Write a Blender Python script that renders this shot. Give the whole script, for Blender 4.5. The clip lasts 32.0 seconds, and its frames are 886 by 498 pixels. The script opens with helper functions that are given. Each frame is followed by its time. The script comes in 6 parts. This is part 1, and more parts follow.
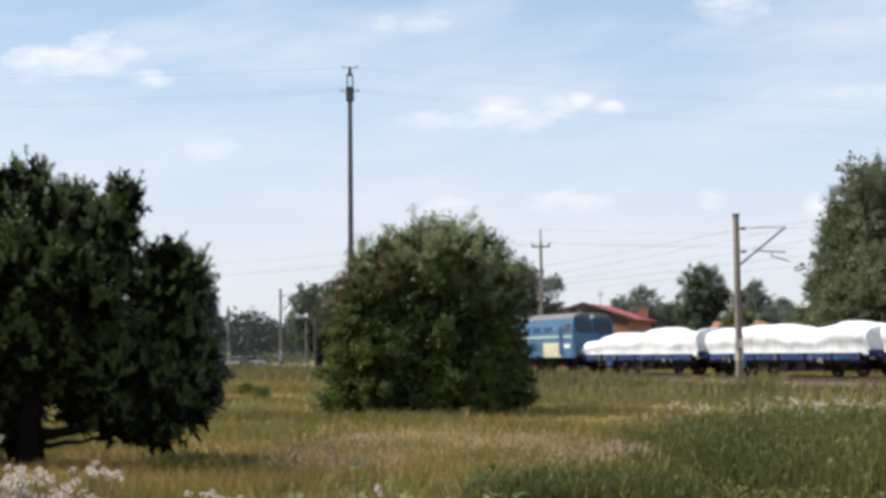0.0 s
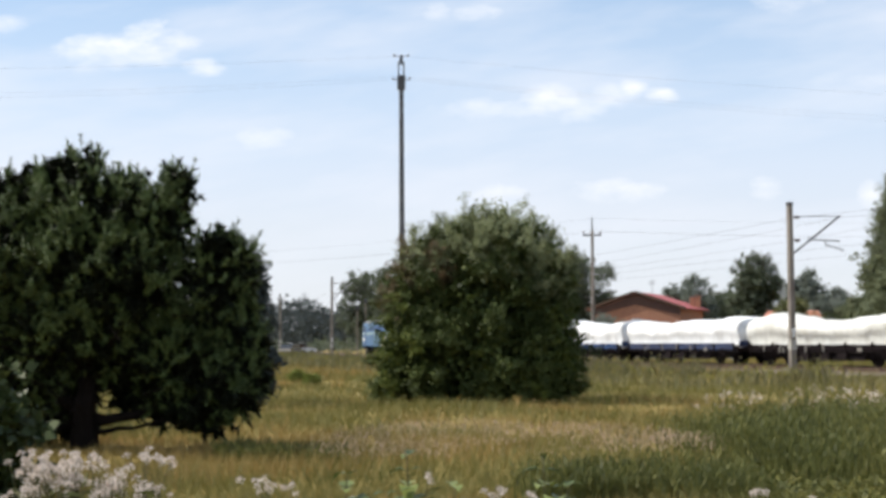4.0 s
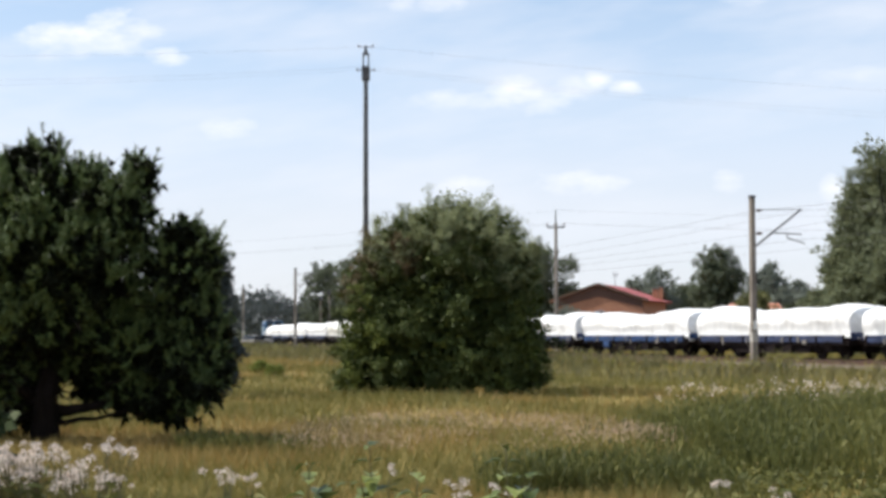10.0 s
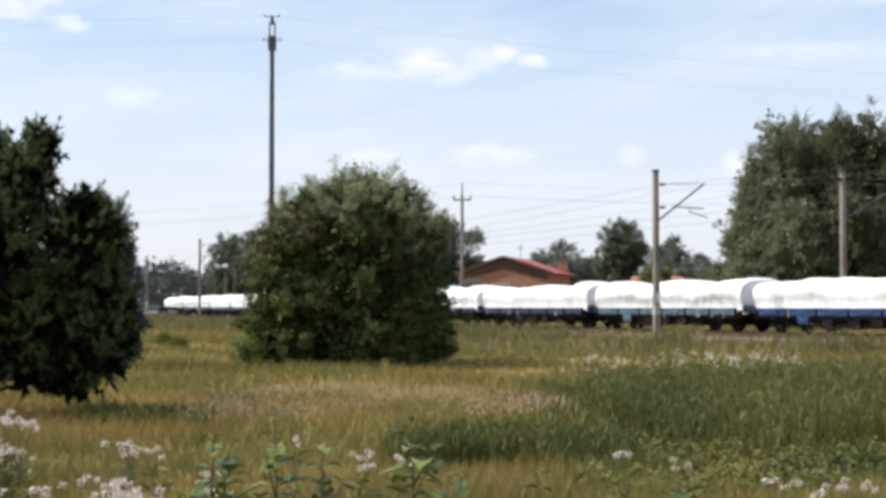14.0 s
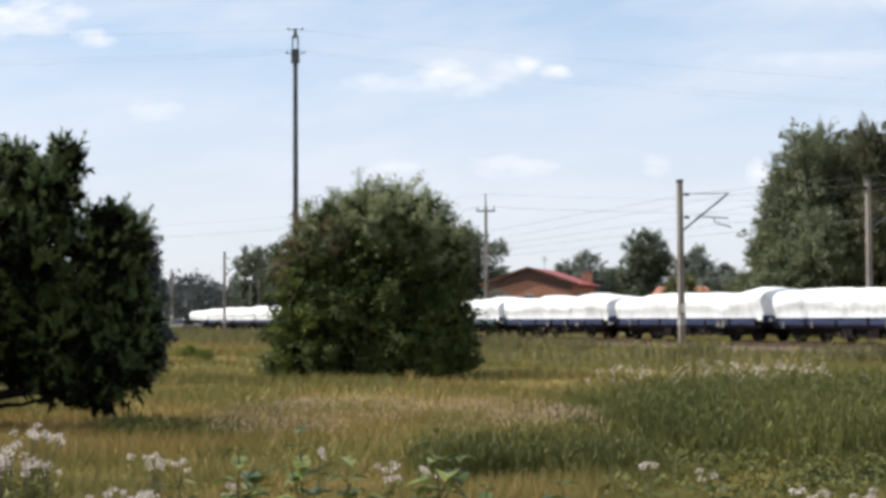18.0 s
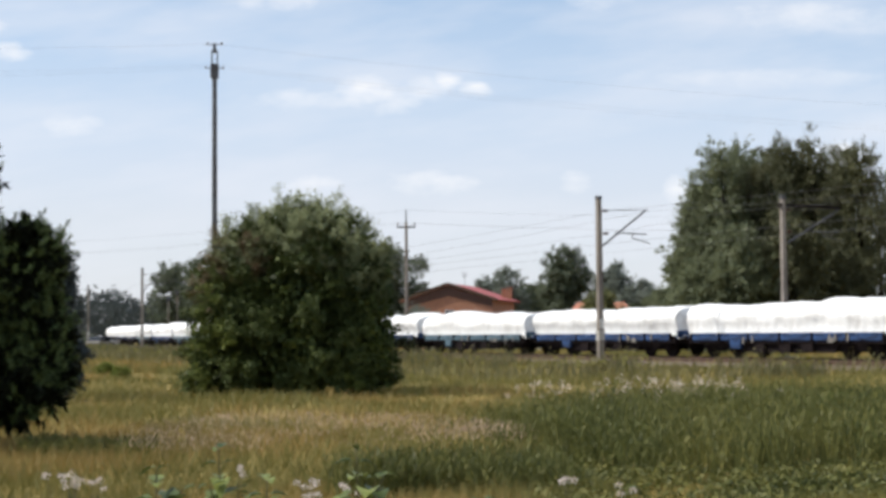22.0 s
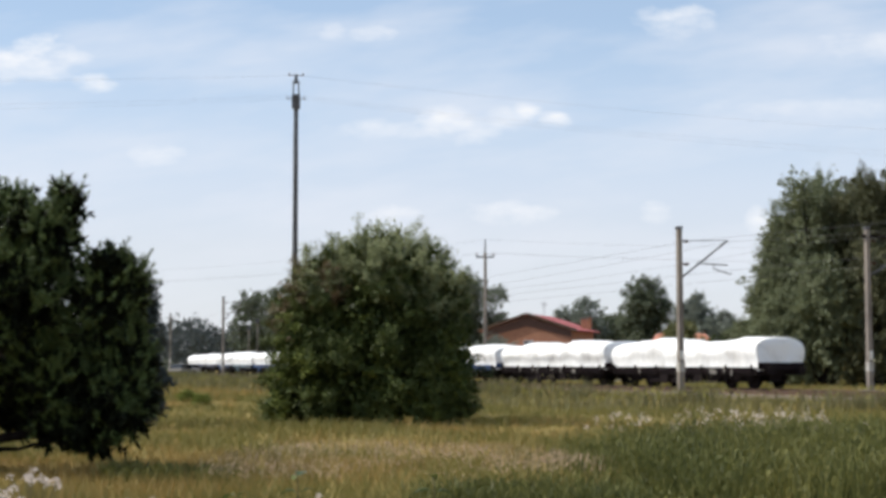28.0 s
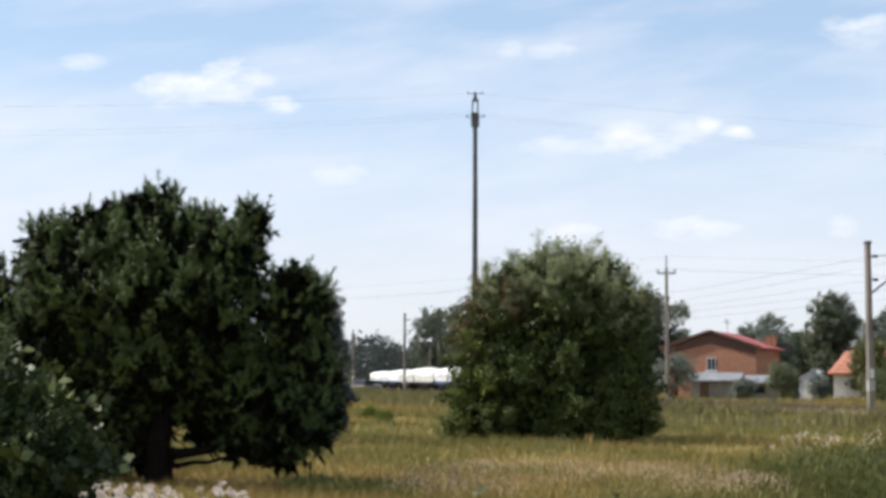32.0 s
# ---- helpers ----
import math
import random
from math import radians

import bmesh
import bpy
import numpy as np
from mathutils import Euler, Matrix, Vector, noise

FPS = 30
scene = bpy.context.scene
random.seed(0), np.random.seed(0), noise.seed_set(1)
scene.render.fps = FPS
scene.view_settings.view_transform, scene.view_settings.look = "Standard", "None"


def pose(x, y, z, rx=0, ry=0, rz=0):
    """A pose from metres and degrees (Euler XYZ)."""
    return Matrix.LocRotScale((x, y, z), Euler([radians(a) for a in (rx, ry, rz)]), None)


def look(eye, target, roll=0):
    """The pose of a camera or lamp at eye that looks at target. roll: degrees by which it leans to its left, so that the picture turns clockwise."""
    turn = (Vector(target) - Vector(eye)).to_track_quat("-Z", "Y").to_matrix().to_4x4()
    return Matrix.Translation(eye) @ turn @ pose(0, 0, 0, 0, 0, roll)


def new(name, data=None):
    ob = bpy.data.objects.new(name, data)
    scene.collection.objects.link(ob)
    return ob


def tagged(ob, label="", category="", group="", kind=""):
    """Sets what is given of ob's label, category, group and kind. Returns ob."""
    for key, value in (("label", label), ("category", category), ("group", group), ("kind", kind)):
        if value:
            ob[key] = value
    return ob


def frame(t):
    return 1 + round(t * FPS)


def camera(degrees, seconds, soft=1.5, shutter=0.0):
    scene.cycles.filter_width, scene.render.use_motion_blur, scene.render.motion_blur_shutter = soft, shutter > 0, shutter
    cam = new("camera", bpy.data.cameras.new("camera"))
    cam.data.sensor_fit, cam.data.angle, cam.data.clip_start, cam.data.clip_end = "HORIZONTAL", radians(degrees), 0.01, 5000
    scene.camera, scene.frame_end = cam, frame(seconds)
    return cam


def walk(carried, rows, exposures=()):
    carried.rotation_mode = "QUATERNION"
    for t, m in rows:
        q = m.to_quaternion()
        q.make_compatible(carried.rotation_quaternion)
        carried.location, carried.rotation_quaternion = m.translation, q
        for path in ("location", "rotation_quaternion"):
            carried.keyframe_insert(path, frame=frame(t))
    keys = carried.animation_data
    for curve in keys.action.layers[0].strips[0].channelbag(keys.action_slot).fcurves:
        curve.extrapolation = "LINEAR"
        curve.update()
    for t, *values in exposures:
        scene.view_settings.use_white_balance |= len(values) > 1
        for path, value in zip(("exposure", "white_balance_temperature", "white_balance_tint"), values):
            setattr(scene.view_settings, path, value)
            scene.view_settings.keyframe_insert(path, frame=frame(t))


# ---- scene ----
# Camera: held by hand at one spot, turning only. Rows: seconds, heading to the right, pitch, roll in degrees.
EYE = 1.73
cam = camera(33.6, 32.0, soft=3.6)
ROWS = [
    (0.0, 1.532, 4.108, -0.58), (0.5, 0.981, 4.405, -0.33), (1.0, 0.428, 4.136, -0.36), (1.5, 0.076, 3.638, -0.41),
    (2.0, -0.337, 3.985, -0.25), (2.5, -0.255, 4.065, -0.08), (4.5, -0.478, 3.592, -0.42), (5.0, -0.323, 4.325, -0.45),
    (5.5, -0.175, 4.391, -0.57), (6.0, 0.069, 3.842, -0.14), (6.5, 0.325, 3.385, -0.26), (7.0, 1.241, 3.373, -0.09),
    (7.5, 0.957, 4.213, -0.16), (8.0, 0.684, 4.236, -0.03), (8.5, 1.032, 3.560, 0.38), (9.0, 0.583, 2.436, 0.64),
    (9.5, 0.609, 2.992, 0.39), (10.0, 0.945, 3.325, -0.17), (10.5, 1.443, 3.941, -0.45), (11.0, 2.093, 3.758, -0.31),
    (11.5, 2.966, 3.449, -0.39), (12.0, 3.583, 2.852, -0.07), (12.5, 4.662, 2.158, -0.19), (13.0, 4.999, 2.162, -0.20),
    (13.5, 5.188, 2.027, 0.12), (14.0, 4.608, 2.229, -0.03), (14.5, 4.178, 2.951, -0.16), (16.5, 3.785, 3.274, -0.37),
    (17.0, 3.879, 3.602, -0.60), (17.5, 3.853, 2.611, -0.10), (18.0, 3.671, 2.682, -0.35), (18.5, 3.470, 3.655, -0.54),
    (19.0, 3.874, 4.224, -0.50), (19.5, 3.612, 4.162, -0.12), (20.0, 1.828, 3.938, -0.10), (20.5, 2.866, 4.166, -0.03),
    (21.0, 3.390, 3.722, -0.14), (21.5, 4.988, 3.371, -0.13), (22.0, 6.792, 3.282, -0.49), (22.5, 7.146, 4.740, -0.48),
    (23.0, 6.568, 3.727, -0.40), (23.5, 6.690, 3.700, 0.19), (24.0, 6.759, 3.893, 0.29), (24.5, 6.413, 4.650, 0.43),
    (25.0, 5.965, 4.637, 0.17), (25.5, 4.435, 4.724, 0.04), (27.5, 3.935, 4.447, -0.18), (28.0, 3.706, 4.462, -0.06),
    (28.5, 3.128, 3.937, 0.09), (29.0, 0.927, 3.109, 0.28), (29.5, -1.280, 3.109, 0.25), (30.0, -1.782, 2.858, 0.21),
    (30.5, -3.281, 3.535, 0.53), (31.0, -2.250, 4.736, 0.73), (31.5, -2.163, 5.453, 0.97), (32.0, -3.326, 5.114, 0.20)
]
EXPOSURES = [(0.0, 0.0), (2.0, 0.04), (5.0, 0.08), (7.0, 0.04), (10.0, 0.10), (12.0, 0.07), (14.0, 0.10), (17.0, 0.05), (20.0, 0.0), (22.0, -0.04),
             (23.0, -0.08), (25.0, -0.07), (28.0, -0.06), (29.0, 0.0), (30.0, 0.13), (31.0, 0.17), (32.0, 0.08)]
walk(cam, [(t, pose(0, 0, EYE, 90 + p, 0, -h) @ pose(0, 0, 0, 0, 0, r)) for t, h, p, r in ROWS], EXPOSURES)

# ---- world and sun ----
SUN_EL, SUN_AZ = 50.0, -84.0        # degrees; azimuth counted to the right of the view's axis


def build_world():
    w = bpy.data.worlds.new("sky")
    scene.world = w
    w.use_nodes = True
    nt = w.node_tree
    nt.nodes.clear()
    N, L = nt.nodes.new, nt.links.new
    out = N("ShaderNodeOutputWorld")
    bg = N("ShaderNodeBackground")
    bg.inputs["Strength"].default_value = 0.14
    L(bg.outputs[0], out.inputs[0])
    sky = N("ShaderNodeTexSky")
    sky.sky_type = 'NISHITA'
    sky.sun_disc = False
    sky.sun_elevation = radians(SUN_EL)
    sky.sun_rotation = radians(SUN_AZ)
    sky.air_density, sky.dust_density, sky.ozone_density = 1.0, 0.6, 1.5
    tc = N("ShaderNodeTexCoord")
    sep = N("ShaderNodeSeparateXYZ")
    L(tc.outputs["Generated"], sep.inputs[0])

    def math_node(op, a, b=None, c=None, clamp=False):
        n = N("ShaderNodeMath")
        n.operation = op
        n.use_clamp = clamp
        for i, v in enumerate((a, b, c)):
            if v is None:
                continue
            if isinstance(v, (int, float)):
                n.inputs[i].default_value = v
            else:
                L(v, n.inputs[i])
        return n.outputs[0]

    far = math_node('MAXIMUM', math_node('ABSOLUTE', sep.outputs[1]), 0.05)
    u = math_node('DIVIDE', sep.outputs[0], far)
    v = math_node('DIVIDE', sep.outputs[2], far)
    comb = N("ShaderNodeCombineXYZ")
    L(u, comb.inputs[0])
    L(math_node('MULTIPLY', v, 2.2), comb.inputs[1])
    warp = N("ShaderNodeTexNoise")
    warp.inputs["Scale"].default_value = 38.0
    warp.inputs["Detail"].default_value = 6.0
    warp.inputs["Roughness"].default_value = 0.6
    L(comb.outputs[0], warp.inputs["Vector"])
    wob = math_node('SUBTRACT', warp.outputs["Fac"], 0.5)
    # heaped clouds: heading, height, half width, half height, strength
    heaps = [(-0.245, 0.202, 0.030, 0.012, 1.0), (-0.208, 0.206, 0.026, 0.015, 1.0), (-0.172, 0.190, 0.014, 0.008, 1.0),
             (-0.312, 0.222, 0.016, 0.007, 0.6), (-0.012, 0.230, 0.010, 0.008, 0.8), (0.016, 0.227, 0.016, 0.006, 0.7),
             (0.075, 0.164, 0.036, 0.012, 0.9), (0.107, 0.168, 0.020, 0.009, 0.8), (0.122, 0.173, 0.010, 0.007, 1.0),
             (0.142, 0.169, 0.012, 0.005, 0.9), (0.028, 0.160, 0.036, 0.007, 0.55), (0.400, 0.222, 0.070, 0.011, 0.5), (0.360, 0.178, 0.100, 0.007, 0.35), (0.112, 0.103, 0.032, 0.008, 0.8),
             (0.212, 0.104, 0.012, 0.008, 0.6), (-0.131, 0.141, 0.018, 0.008, 0.6), (0.228, 0.239, 0.026, 0.012, 0.8),
             (0.405, 0.120, 0.024, 0.014, 1.0), (0.285, 0.098, 0.010, 0.010, 0.8), (0.030, 0.102, 0.018, 0.006, 0.6)]
    total = None
    for hu, hv, a, b, k in heaps:
        du = math_node('MULTIPLY', math_node('SUBTRACT', u, hu), 1 / a)
        dv = math_node('MULTIPLY', math_node('SUBTRACT', v, hv), 1 / b)
        r2 = math_node('ADD', math_node('MULTIPLY', du, du), math_node('MULTIPLY', dv, dv))
        m = math_node('SUBTRACT', math_node('MULTIPLY_ADD', wob, 4.2, 1.25), r2)
        m = math_node('MULTIPLY', math_node('MULTIPLY', m, 0.50, None, True), k)
        m = math_node('MULTIPLY', m, math_node('MULTIPLY_ADD', dv, 0.30, 0.85, True))
        total = m if total is None else math_node('MAXIMUM', total, m)
    # thin drawn-out veils
    streak = N("ShaderNodeCombineXYZ")
    L(math_node('MULTIPLY', u, 1.0), streak.inputs[0])
    L(math_node('MULTIPLY_ADD', v, 4.0, math_node('MULTIPLY', u, -0.45)), streak.inputs[1])
    veil = N("ShaderNodeTexNoise")
    veil.inputs["Scale"].default_value = 4.2
    veil.inputs["Detail"].default_value = 5.0
    veil.inputs["Roughness"].default_value = 0.55
    L(streak.outputs[0], veil.inputs["Vector"])
    vr = N("ShaderNodeMapRange")
    vr.inputs[1].default_value, vr.inputs[2].default_value = 0.42, 0.68
    vr.inputs[3].default_value, vr.inputs[4].default_value = 0.0, 0.60
    L(veil.outputs["Fac"], vr.inputs[0])
    haze = N("ShaderNodeMapRange")
    haze.inputs[1].default_value, haze.inputs[2].default_value = 0.12, 0.24
    haze.inputs[3].default_value, haze.inputs[4].default_value = 0.76, 0.40
    L(v, haze.inputs[0])
    thin = haze.outputs[0]
    mix1 = N("ShaderNodeMix")
    mix1.data_type = 'RGBA'
    L(thin, mix1.inputs[0])
    L(sky.outputs[0], mix1.inputs[6])
    tint = N("ShaderNodeMix")
    tint.data_type = 'RGBA'
    rise = N("ShaderNodeMapRange")
    rise.inputs[1].default_value, rise.inputs[2].default_value = 0.08, 0.24
    L(v, rise.inputs[0])
    L(rise.outputs[0], tint.inputs[0])
    tint.inputs[6].default_value, tint.inputs[7].default_value = (5.7, 5.95, 6.7, 1), (4.65, 5.85, 7.5, 1)
    L(tint.outputs[2], mix1.inputs[7])
    mix2 = N("ShaderNodeMix")
    mix2.data_type = 'RGBA'
    L(total, mix2.inputs[0])
    mix3 = N("ShaderNodeMix")
    mix3.data_type = 'RGBA'
    L(vr.outputs[0], mix3.inputs[0])
    L(mix1.outputs[2], mix3.inputs[6])
    mix3.inputs[7].default_value = (6.2, 6.45, 7.05, 1)
    L(mix3.outputs[2], mix2.inputs[6])
    mix2.inputs[7].default_value = (7.4, 7.45, 7.65, 1)
    L(mix2.outputs[2], bg.inputs[0])


build_world()
sun = new("sun", bpy.data.lights.new("sun", "SUN"))
sun.data.energy, sun.data.angle, sun.data.color = 5.8, radians(0.53), (1.0, 0.95, 0.87)
_e, _a = radians(SUN_EL), radians(SUN_AZ)
sun.matrix_world = look((0, 0, 60), Vector((0, 0, 60)) - Vector((math.sin(_a) * math.cos(_e), math.cos(_a) * math.cos(_e), math.sin(_e))))


# ---- materials ----
def mat(name, base, dark=None, scale=6.0, rough=0.8, metal=0.0, bump=0.0, island=0.0, thin=0.0, obj=0.0, stretch=(1, 1, 1), fine=8.0, spec=0.3, detail=5.0, lohi=(0.3, 0.7)):
    """base..dark mixed by two noises; island / obj: random brightness per piece; thin: light through leaves."""
    m = bpy.data.materials.new(name)
    m.use_nodes = True
    nt = m.node_tree
    nt.nodes.clear()
    N, L = nt.nodes.new, nt.links.new
    out, bs = N("ShaderNodeOutputMaterial"), N("ShaderNodeBsdfPrincipled")
    bs.inputs["Roughness"].default_value, bs.inputs["Metallic"].default_value = rough, metal
    bs.inputs["Specular IOR Level"].default_value = spec
    dark = dark or tuple(c * 0.6 for c in base)
    tc, mp = N("ShaderNodeTexCoord"), N("ShaderNodeMapping")
    mp.inputs["Scale"].default_value = stretch
    L(tc.outputs["Object"], mp.inputs[0])
    n1, n2 = N("ShaderNodeTexNoise"), N("ShaderNodeTexNoise")
    n1.inputs["Scale"].default_value, n1.inputs["Detail"].default_value = scale, detail
    n2.inputs["Scale"].default_value, n2.inputs["Detail"].default_value = scale * fine, 3.0
    L(mp.outputs[0], n1.inputs["Vector"])
    L(mp.outputs[0], n2.inputs["Vector"])
    s = N("ShaderNodeMath")
    s.operation = 'MULTIPLY_ADD'
    L(n2.outputs["Fac"], s.inputs[0])
    s.inputs[1].default_value = 0.35
    L(n1.outputs["Fac"], s.inputs[2])
    r = N("ShaderNodeMapRange")
    r.inputs[1].default_value, r.inputs[2].default_value = lohi[0] + 0.17, lohi[1] + 0.17
    L(s.outputs[0], r.inputs[0])
    mix = N("ShaderNodeMix")
    mix.data_type = 'RGBA'
    mix.inputs[6].default_value, mix.inputs[7].default_value = (*dark, 1), (*base, 1)
    L(r.outputs[0], mix.inputs[0])
    col = mix.outputs[2]
    for amount, node, sock in ((island, "ShaderNodeNewGeometry", "Random Per Island"), (obj, "ShaderNodeObjectInfo", "Random")):
        if amount:
            g, mr, hs = N(node), N("ShaderNodeMapRange"), N("ShaderNodeHueSaturation")
            mr.inputs[3].default_value, mr.inputs[4].default_value = 1 - amount, 1 + amount
            L(g.outputs[sock], mr.inputs[0])
            L(mr.outputs[0], hs.inputs["Value"])
            hh = N("ShaderNodeMapRange")
            hh.inputs[3].default_value, hh.inputs[4].default_value = 0.5 + 0.035 * amount, 0.5 - 0.05 * amount
            L(g.outputs[sock], hh.inputs[0])
            L(hh.outputs[0], hs.inputs["Hue"])
            L(col, hs.inputs["Color"])
            col = hs.outputs[0]
    L(col, bs.inputs["Base Color"])
    if bump:
        b = N("ShaderNodeBump")
        b.inputs["Strength"].default_value, b.inputs["Distance"].default_value = bump, 0.02
        L(s.outputs[0], b.inputs["Height"])
        L(b.outputs[0], bs.inputs["Normal"])
    if thin:
        t, mx = N("ShaderNodeBsdfTranslucent"), N("ShaderNodeMixShader")
        L(col, t.inputs["Color"])
        mx.inputs[0].default_value = thin
        L(bs.outputs[0], mx.inputs[1])
        L(t.outputs[0], mx.inputs[2])
        L(mx.outputs[0], out.inputs[0])
    else:
        L(bs.outputs[0], out.inputs[0])
    return m


M_NEEDLE = mat("pine_needles", (0.136, 0.188, 0.064), (0.064, 0.092, 0.032), 1.2, 0.5, island=0.3, spec=0.3)
# near-black copy of the needle colour, painting the shade deep in the crown
M_SHADENEEDLE = mat("shaded_pine_needles", (0.014, 0.018, 0.008), (0.008, 0.010, 0.005), 1.2, 0.7, island=0.2, spec=0.1)
M_SHRUB = mat("shrub_leaves", (0.075, 0.098, 0.028), (0.030, 0.044, 0.014), 1.5, 0.5, island=0.4, thin=0.10, spec=0.25)
M_BUSH = mat("bush_leaves", (0.092, 0.118, 0.034), (0.030, 0.045, 0.014), 0.8, 0.55, island=0.35, thin=0.10, spec=0.15)
# bush leaves paled to paint the light that falls on the top
M_LITSHOOT = mat("top_lit_pale_leaves", (0.31, 0.340, 0.190), (0.19, 0.215, 0.110), 1.0, 0.6, island=0.3, thin=0.3, spec=0.12)
# lighter, yellower bush leaves: the flank's sunlight put into the colour
M_FLANK = mat("sunlit_yellow_green_leaves", (0.150, 0.180, 0.042), (0.080, 0.105, 0.026), 1.0, 0.6, island=0.35, thin=0.2, spec=0.12)
M_LIME = mat("lime_leaves", (0.21, 0.24, 0.055), (0.13, 0.16, 0.036), 1.5, 0.6, island=0.25, thin=0.3, spec=0.2)
M_BUSH_RED = mat("autumn_leaves", (0.16, 0.10, 0.05), (0.09, 0.08, 0.035), 1.5, 0.55, island=0.3, thin=0.25)
M_POPLAR = mat("poplar_leaves", (0.180, 0.202, 0.112), (0.125, 0.145, 0.082), 0.3, 0.5, island=0.2, thin=0.3, spec=0.25)
# leaf green lightened and greyed, with the haze of distance mixed in
M_HAZEDLEAF = mat("hazed_far_leaves", (0.195, 0.220, 0.180), (0.150, 0.172, 0.142), 0.3, 0.5, island=0.2, thin=0.25, spec=0.25)
M_MIDLEAF = mat("dark_green_leaves", (0.120, 0.142, 0.085), (0.075, 0.092, 0.058), 0.4, 0.5, island=0.25, thin=0.18, spec=0.25)
M_OLIVE = mat("olive_leaves", (0.125, 0.128, 0.064), (0.070, 0.074, 0.040), 0.35, 0.55, island=0.25, thin=0.2, spec=0.2)
M_YELLOWLEAF = mat("yellowing_leaves", (0.17, 0.175, 0.065), (0.11, 0.12, 0.05), 0.5, 0.6, island=0.3, thin=0.2)
# needle green shifted to grey-blue to paint distance haze
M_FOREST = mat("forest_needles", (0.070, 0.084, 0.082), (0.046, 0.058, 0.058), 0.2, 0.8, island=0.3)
M_BARK = mat("bark", (0.016, 0.012, 0.010), (0.008, 0.006, 0.005), 7, 0.9, bump=0.8, stretch=(1, 1, 0.3), spec=0.05)
M_GROUND = mat("meadow_soil", (0.29, 0.200, 0.058), (0.17, 0.135, 0.035), 0.35, 0.95, bump=0.5, fine=12, detail=8)
M_GRASS = mat("dry_grass", (0.350, 0.232, 0.080), (0.20, 0.160, 0.044), 0.22, 0.7, island=0.25, thin=0.25)
M_GREEN = mat("green_grass", (0.190, 0.172, 0.046), (0.125, 0.124, 0.031), 0.3, 0.6, island=0.25, thin=0.25)
M_DEEP = mat("goldenrod_green", (0.152, 0.152, 0.040), (0.070, 0.084, 0.022), 0.8, 0.6, island=0.45, thin=0.25)
M_DARKWEED = mat("dark_weed_green", (0.088, 0.112, 0.028), (0.055, 0.075, 0.020), 0.8, 0.6, island=0.3, thin=0.25)
M_BANK = mat("bank_weeds", (0.190, 0.172, 0.078), (0.105, 0.104, 0.044), 0.35, 0.7, island=0.3, thin=0.25)
M_PLUME = mat("grass_plumes", (0.54, 0.41, 0.29), (0.40, 0.30, 0.19), 1.0, 0.8, island=0.3, thin=0.3)
M_YELLOW = mat("goldenrod_flowers", (0.27, 0.25, 0.045), (0.17, 0.17, 0.035), 1.0, 0.7, island=0.3, thin=0.2)
M_FLUFF = mat("white_fluff", (0.76, 0.68, 0.60), (0.58, 0.49, 0.43), 5, 0.9, island=0.2, thin=0.35)
M_LEAF = mat("broad_leaves", (0.170, 0.205, 0.052), (0.060, 0.088, 0.022), 4, 0.45, island=0.5, thin=0.2, spec=0.3)
M_STEM = mat("plant_stems", (0.13, 0.12, 0.05), (0.08, 0.065, 0.03), 8, 0.7)
# the grey noise patches put crease shade into the white
M_COVER = mat("white_tarpaulin", (0.78, 0.78, 0.77), (0.50, 0.49, 0.475), 0.9, 0.6, bump=1.0, obj=0.08, fine=9, lohi=(0.22, 0.52))
M_BLUE = mat("blue_wagon_paint", (0.036, 0.082, 0.205), (0.014, 0.025, 0.058), 1.8, 0.6, lohi=(0.36, 0.66), spec=0.2, stretch=(1, 1, 2))
M_NAVY = mat("faded_navy_paint", (0.035, 0.055, 0.13), (0.02, 0.022, 0.04), 1.6, 0.6, stretch=(1, 1, 2))
M_TEAL = mat("faded_teal_paint", (0.105, 0.175, 0.215), (0.035, 0.055, 0.075), 1.6, 0.6, stretch=(1, 1, 2))
M_CREAMCOVER = mat("cream_tarpaulin", (0.66, 0.65, 0.60), (0.48, 0.46, 0.41), 1.1, 0.6, bump=1.0, fine=9, lohi=(0.2, 0.55))
M_BROWN = mat("brown_wagon_paint", (0.020, 0.013, 0.014), (0.008, 0.006, 0.007), 1.6, 0.9, spec=0.1, stretch=(1, 1, 2))
M_IRON = mat("sooty_steel", (0.018, 0.013, 0.013), (0.008, 0.006, 0.006), 3, 0.85, spec=0.08)
M_RUST = mat("rusty_rail", (0.16, 0.095, 0.065), (0.08, 0.05, 0.04), 4, 0.6, metal=0.3)
M_BALLAST = mat("ballast", (0.22, 0.17, 0.125), (0.11, 0.085, 0.065), 6, 0.95, bump=1.0)
M_SLEEPER = mat("concrete_sleeper", (0.30, 0.27, 0.24), None, 3, 0.9)
M_CONCRETE = mat("weathered_concrete", (0.27, 0.235, 0.205), (0.14, 0.12, 0.105), 1.4, 0.9, bump=0.3, stretch=(1, 1, 0.25))
M_STEEL = mat("dull_grey_steel", (0.105, 0.105, 0.115), (0.06, 0.06, 0.066), 2, 0.55, metal=0.4)
M_WIRE = mat("wire", (0.12, 0.12, 0.13), None, 2, 0.6)
M_PORCELAIN = mat("brown_porcelain", (0.10, 0.05, 0.035), None, 4, 0.25)
M_WHITE = mat("white_paint", (0.75, 0.74, 0.71), (0.58, 0.57, 0.54), 2, 0.7)
M_BAND = mat("faded_white_paint", (0.44, 0.42, 0.39), (0.27, 0.25, 0.22), 2.5, 0.85)
M_BRICK = mat("orange_brick", (0.40, 0.195, 0.120), (0.29, 0.135, 0.085), 2.5, 0.9, bump=0.3)
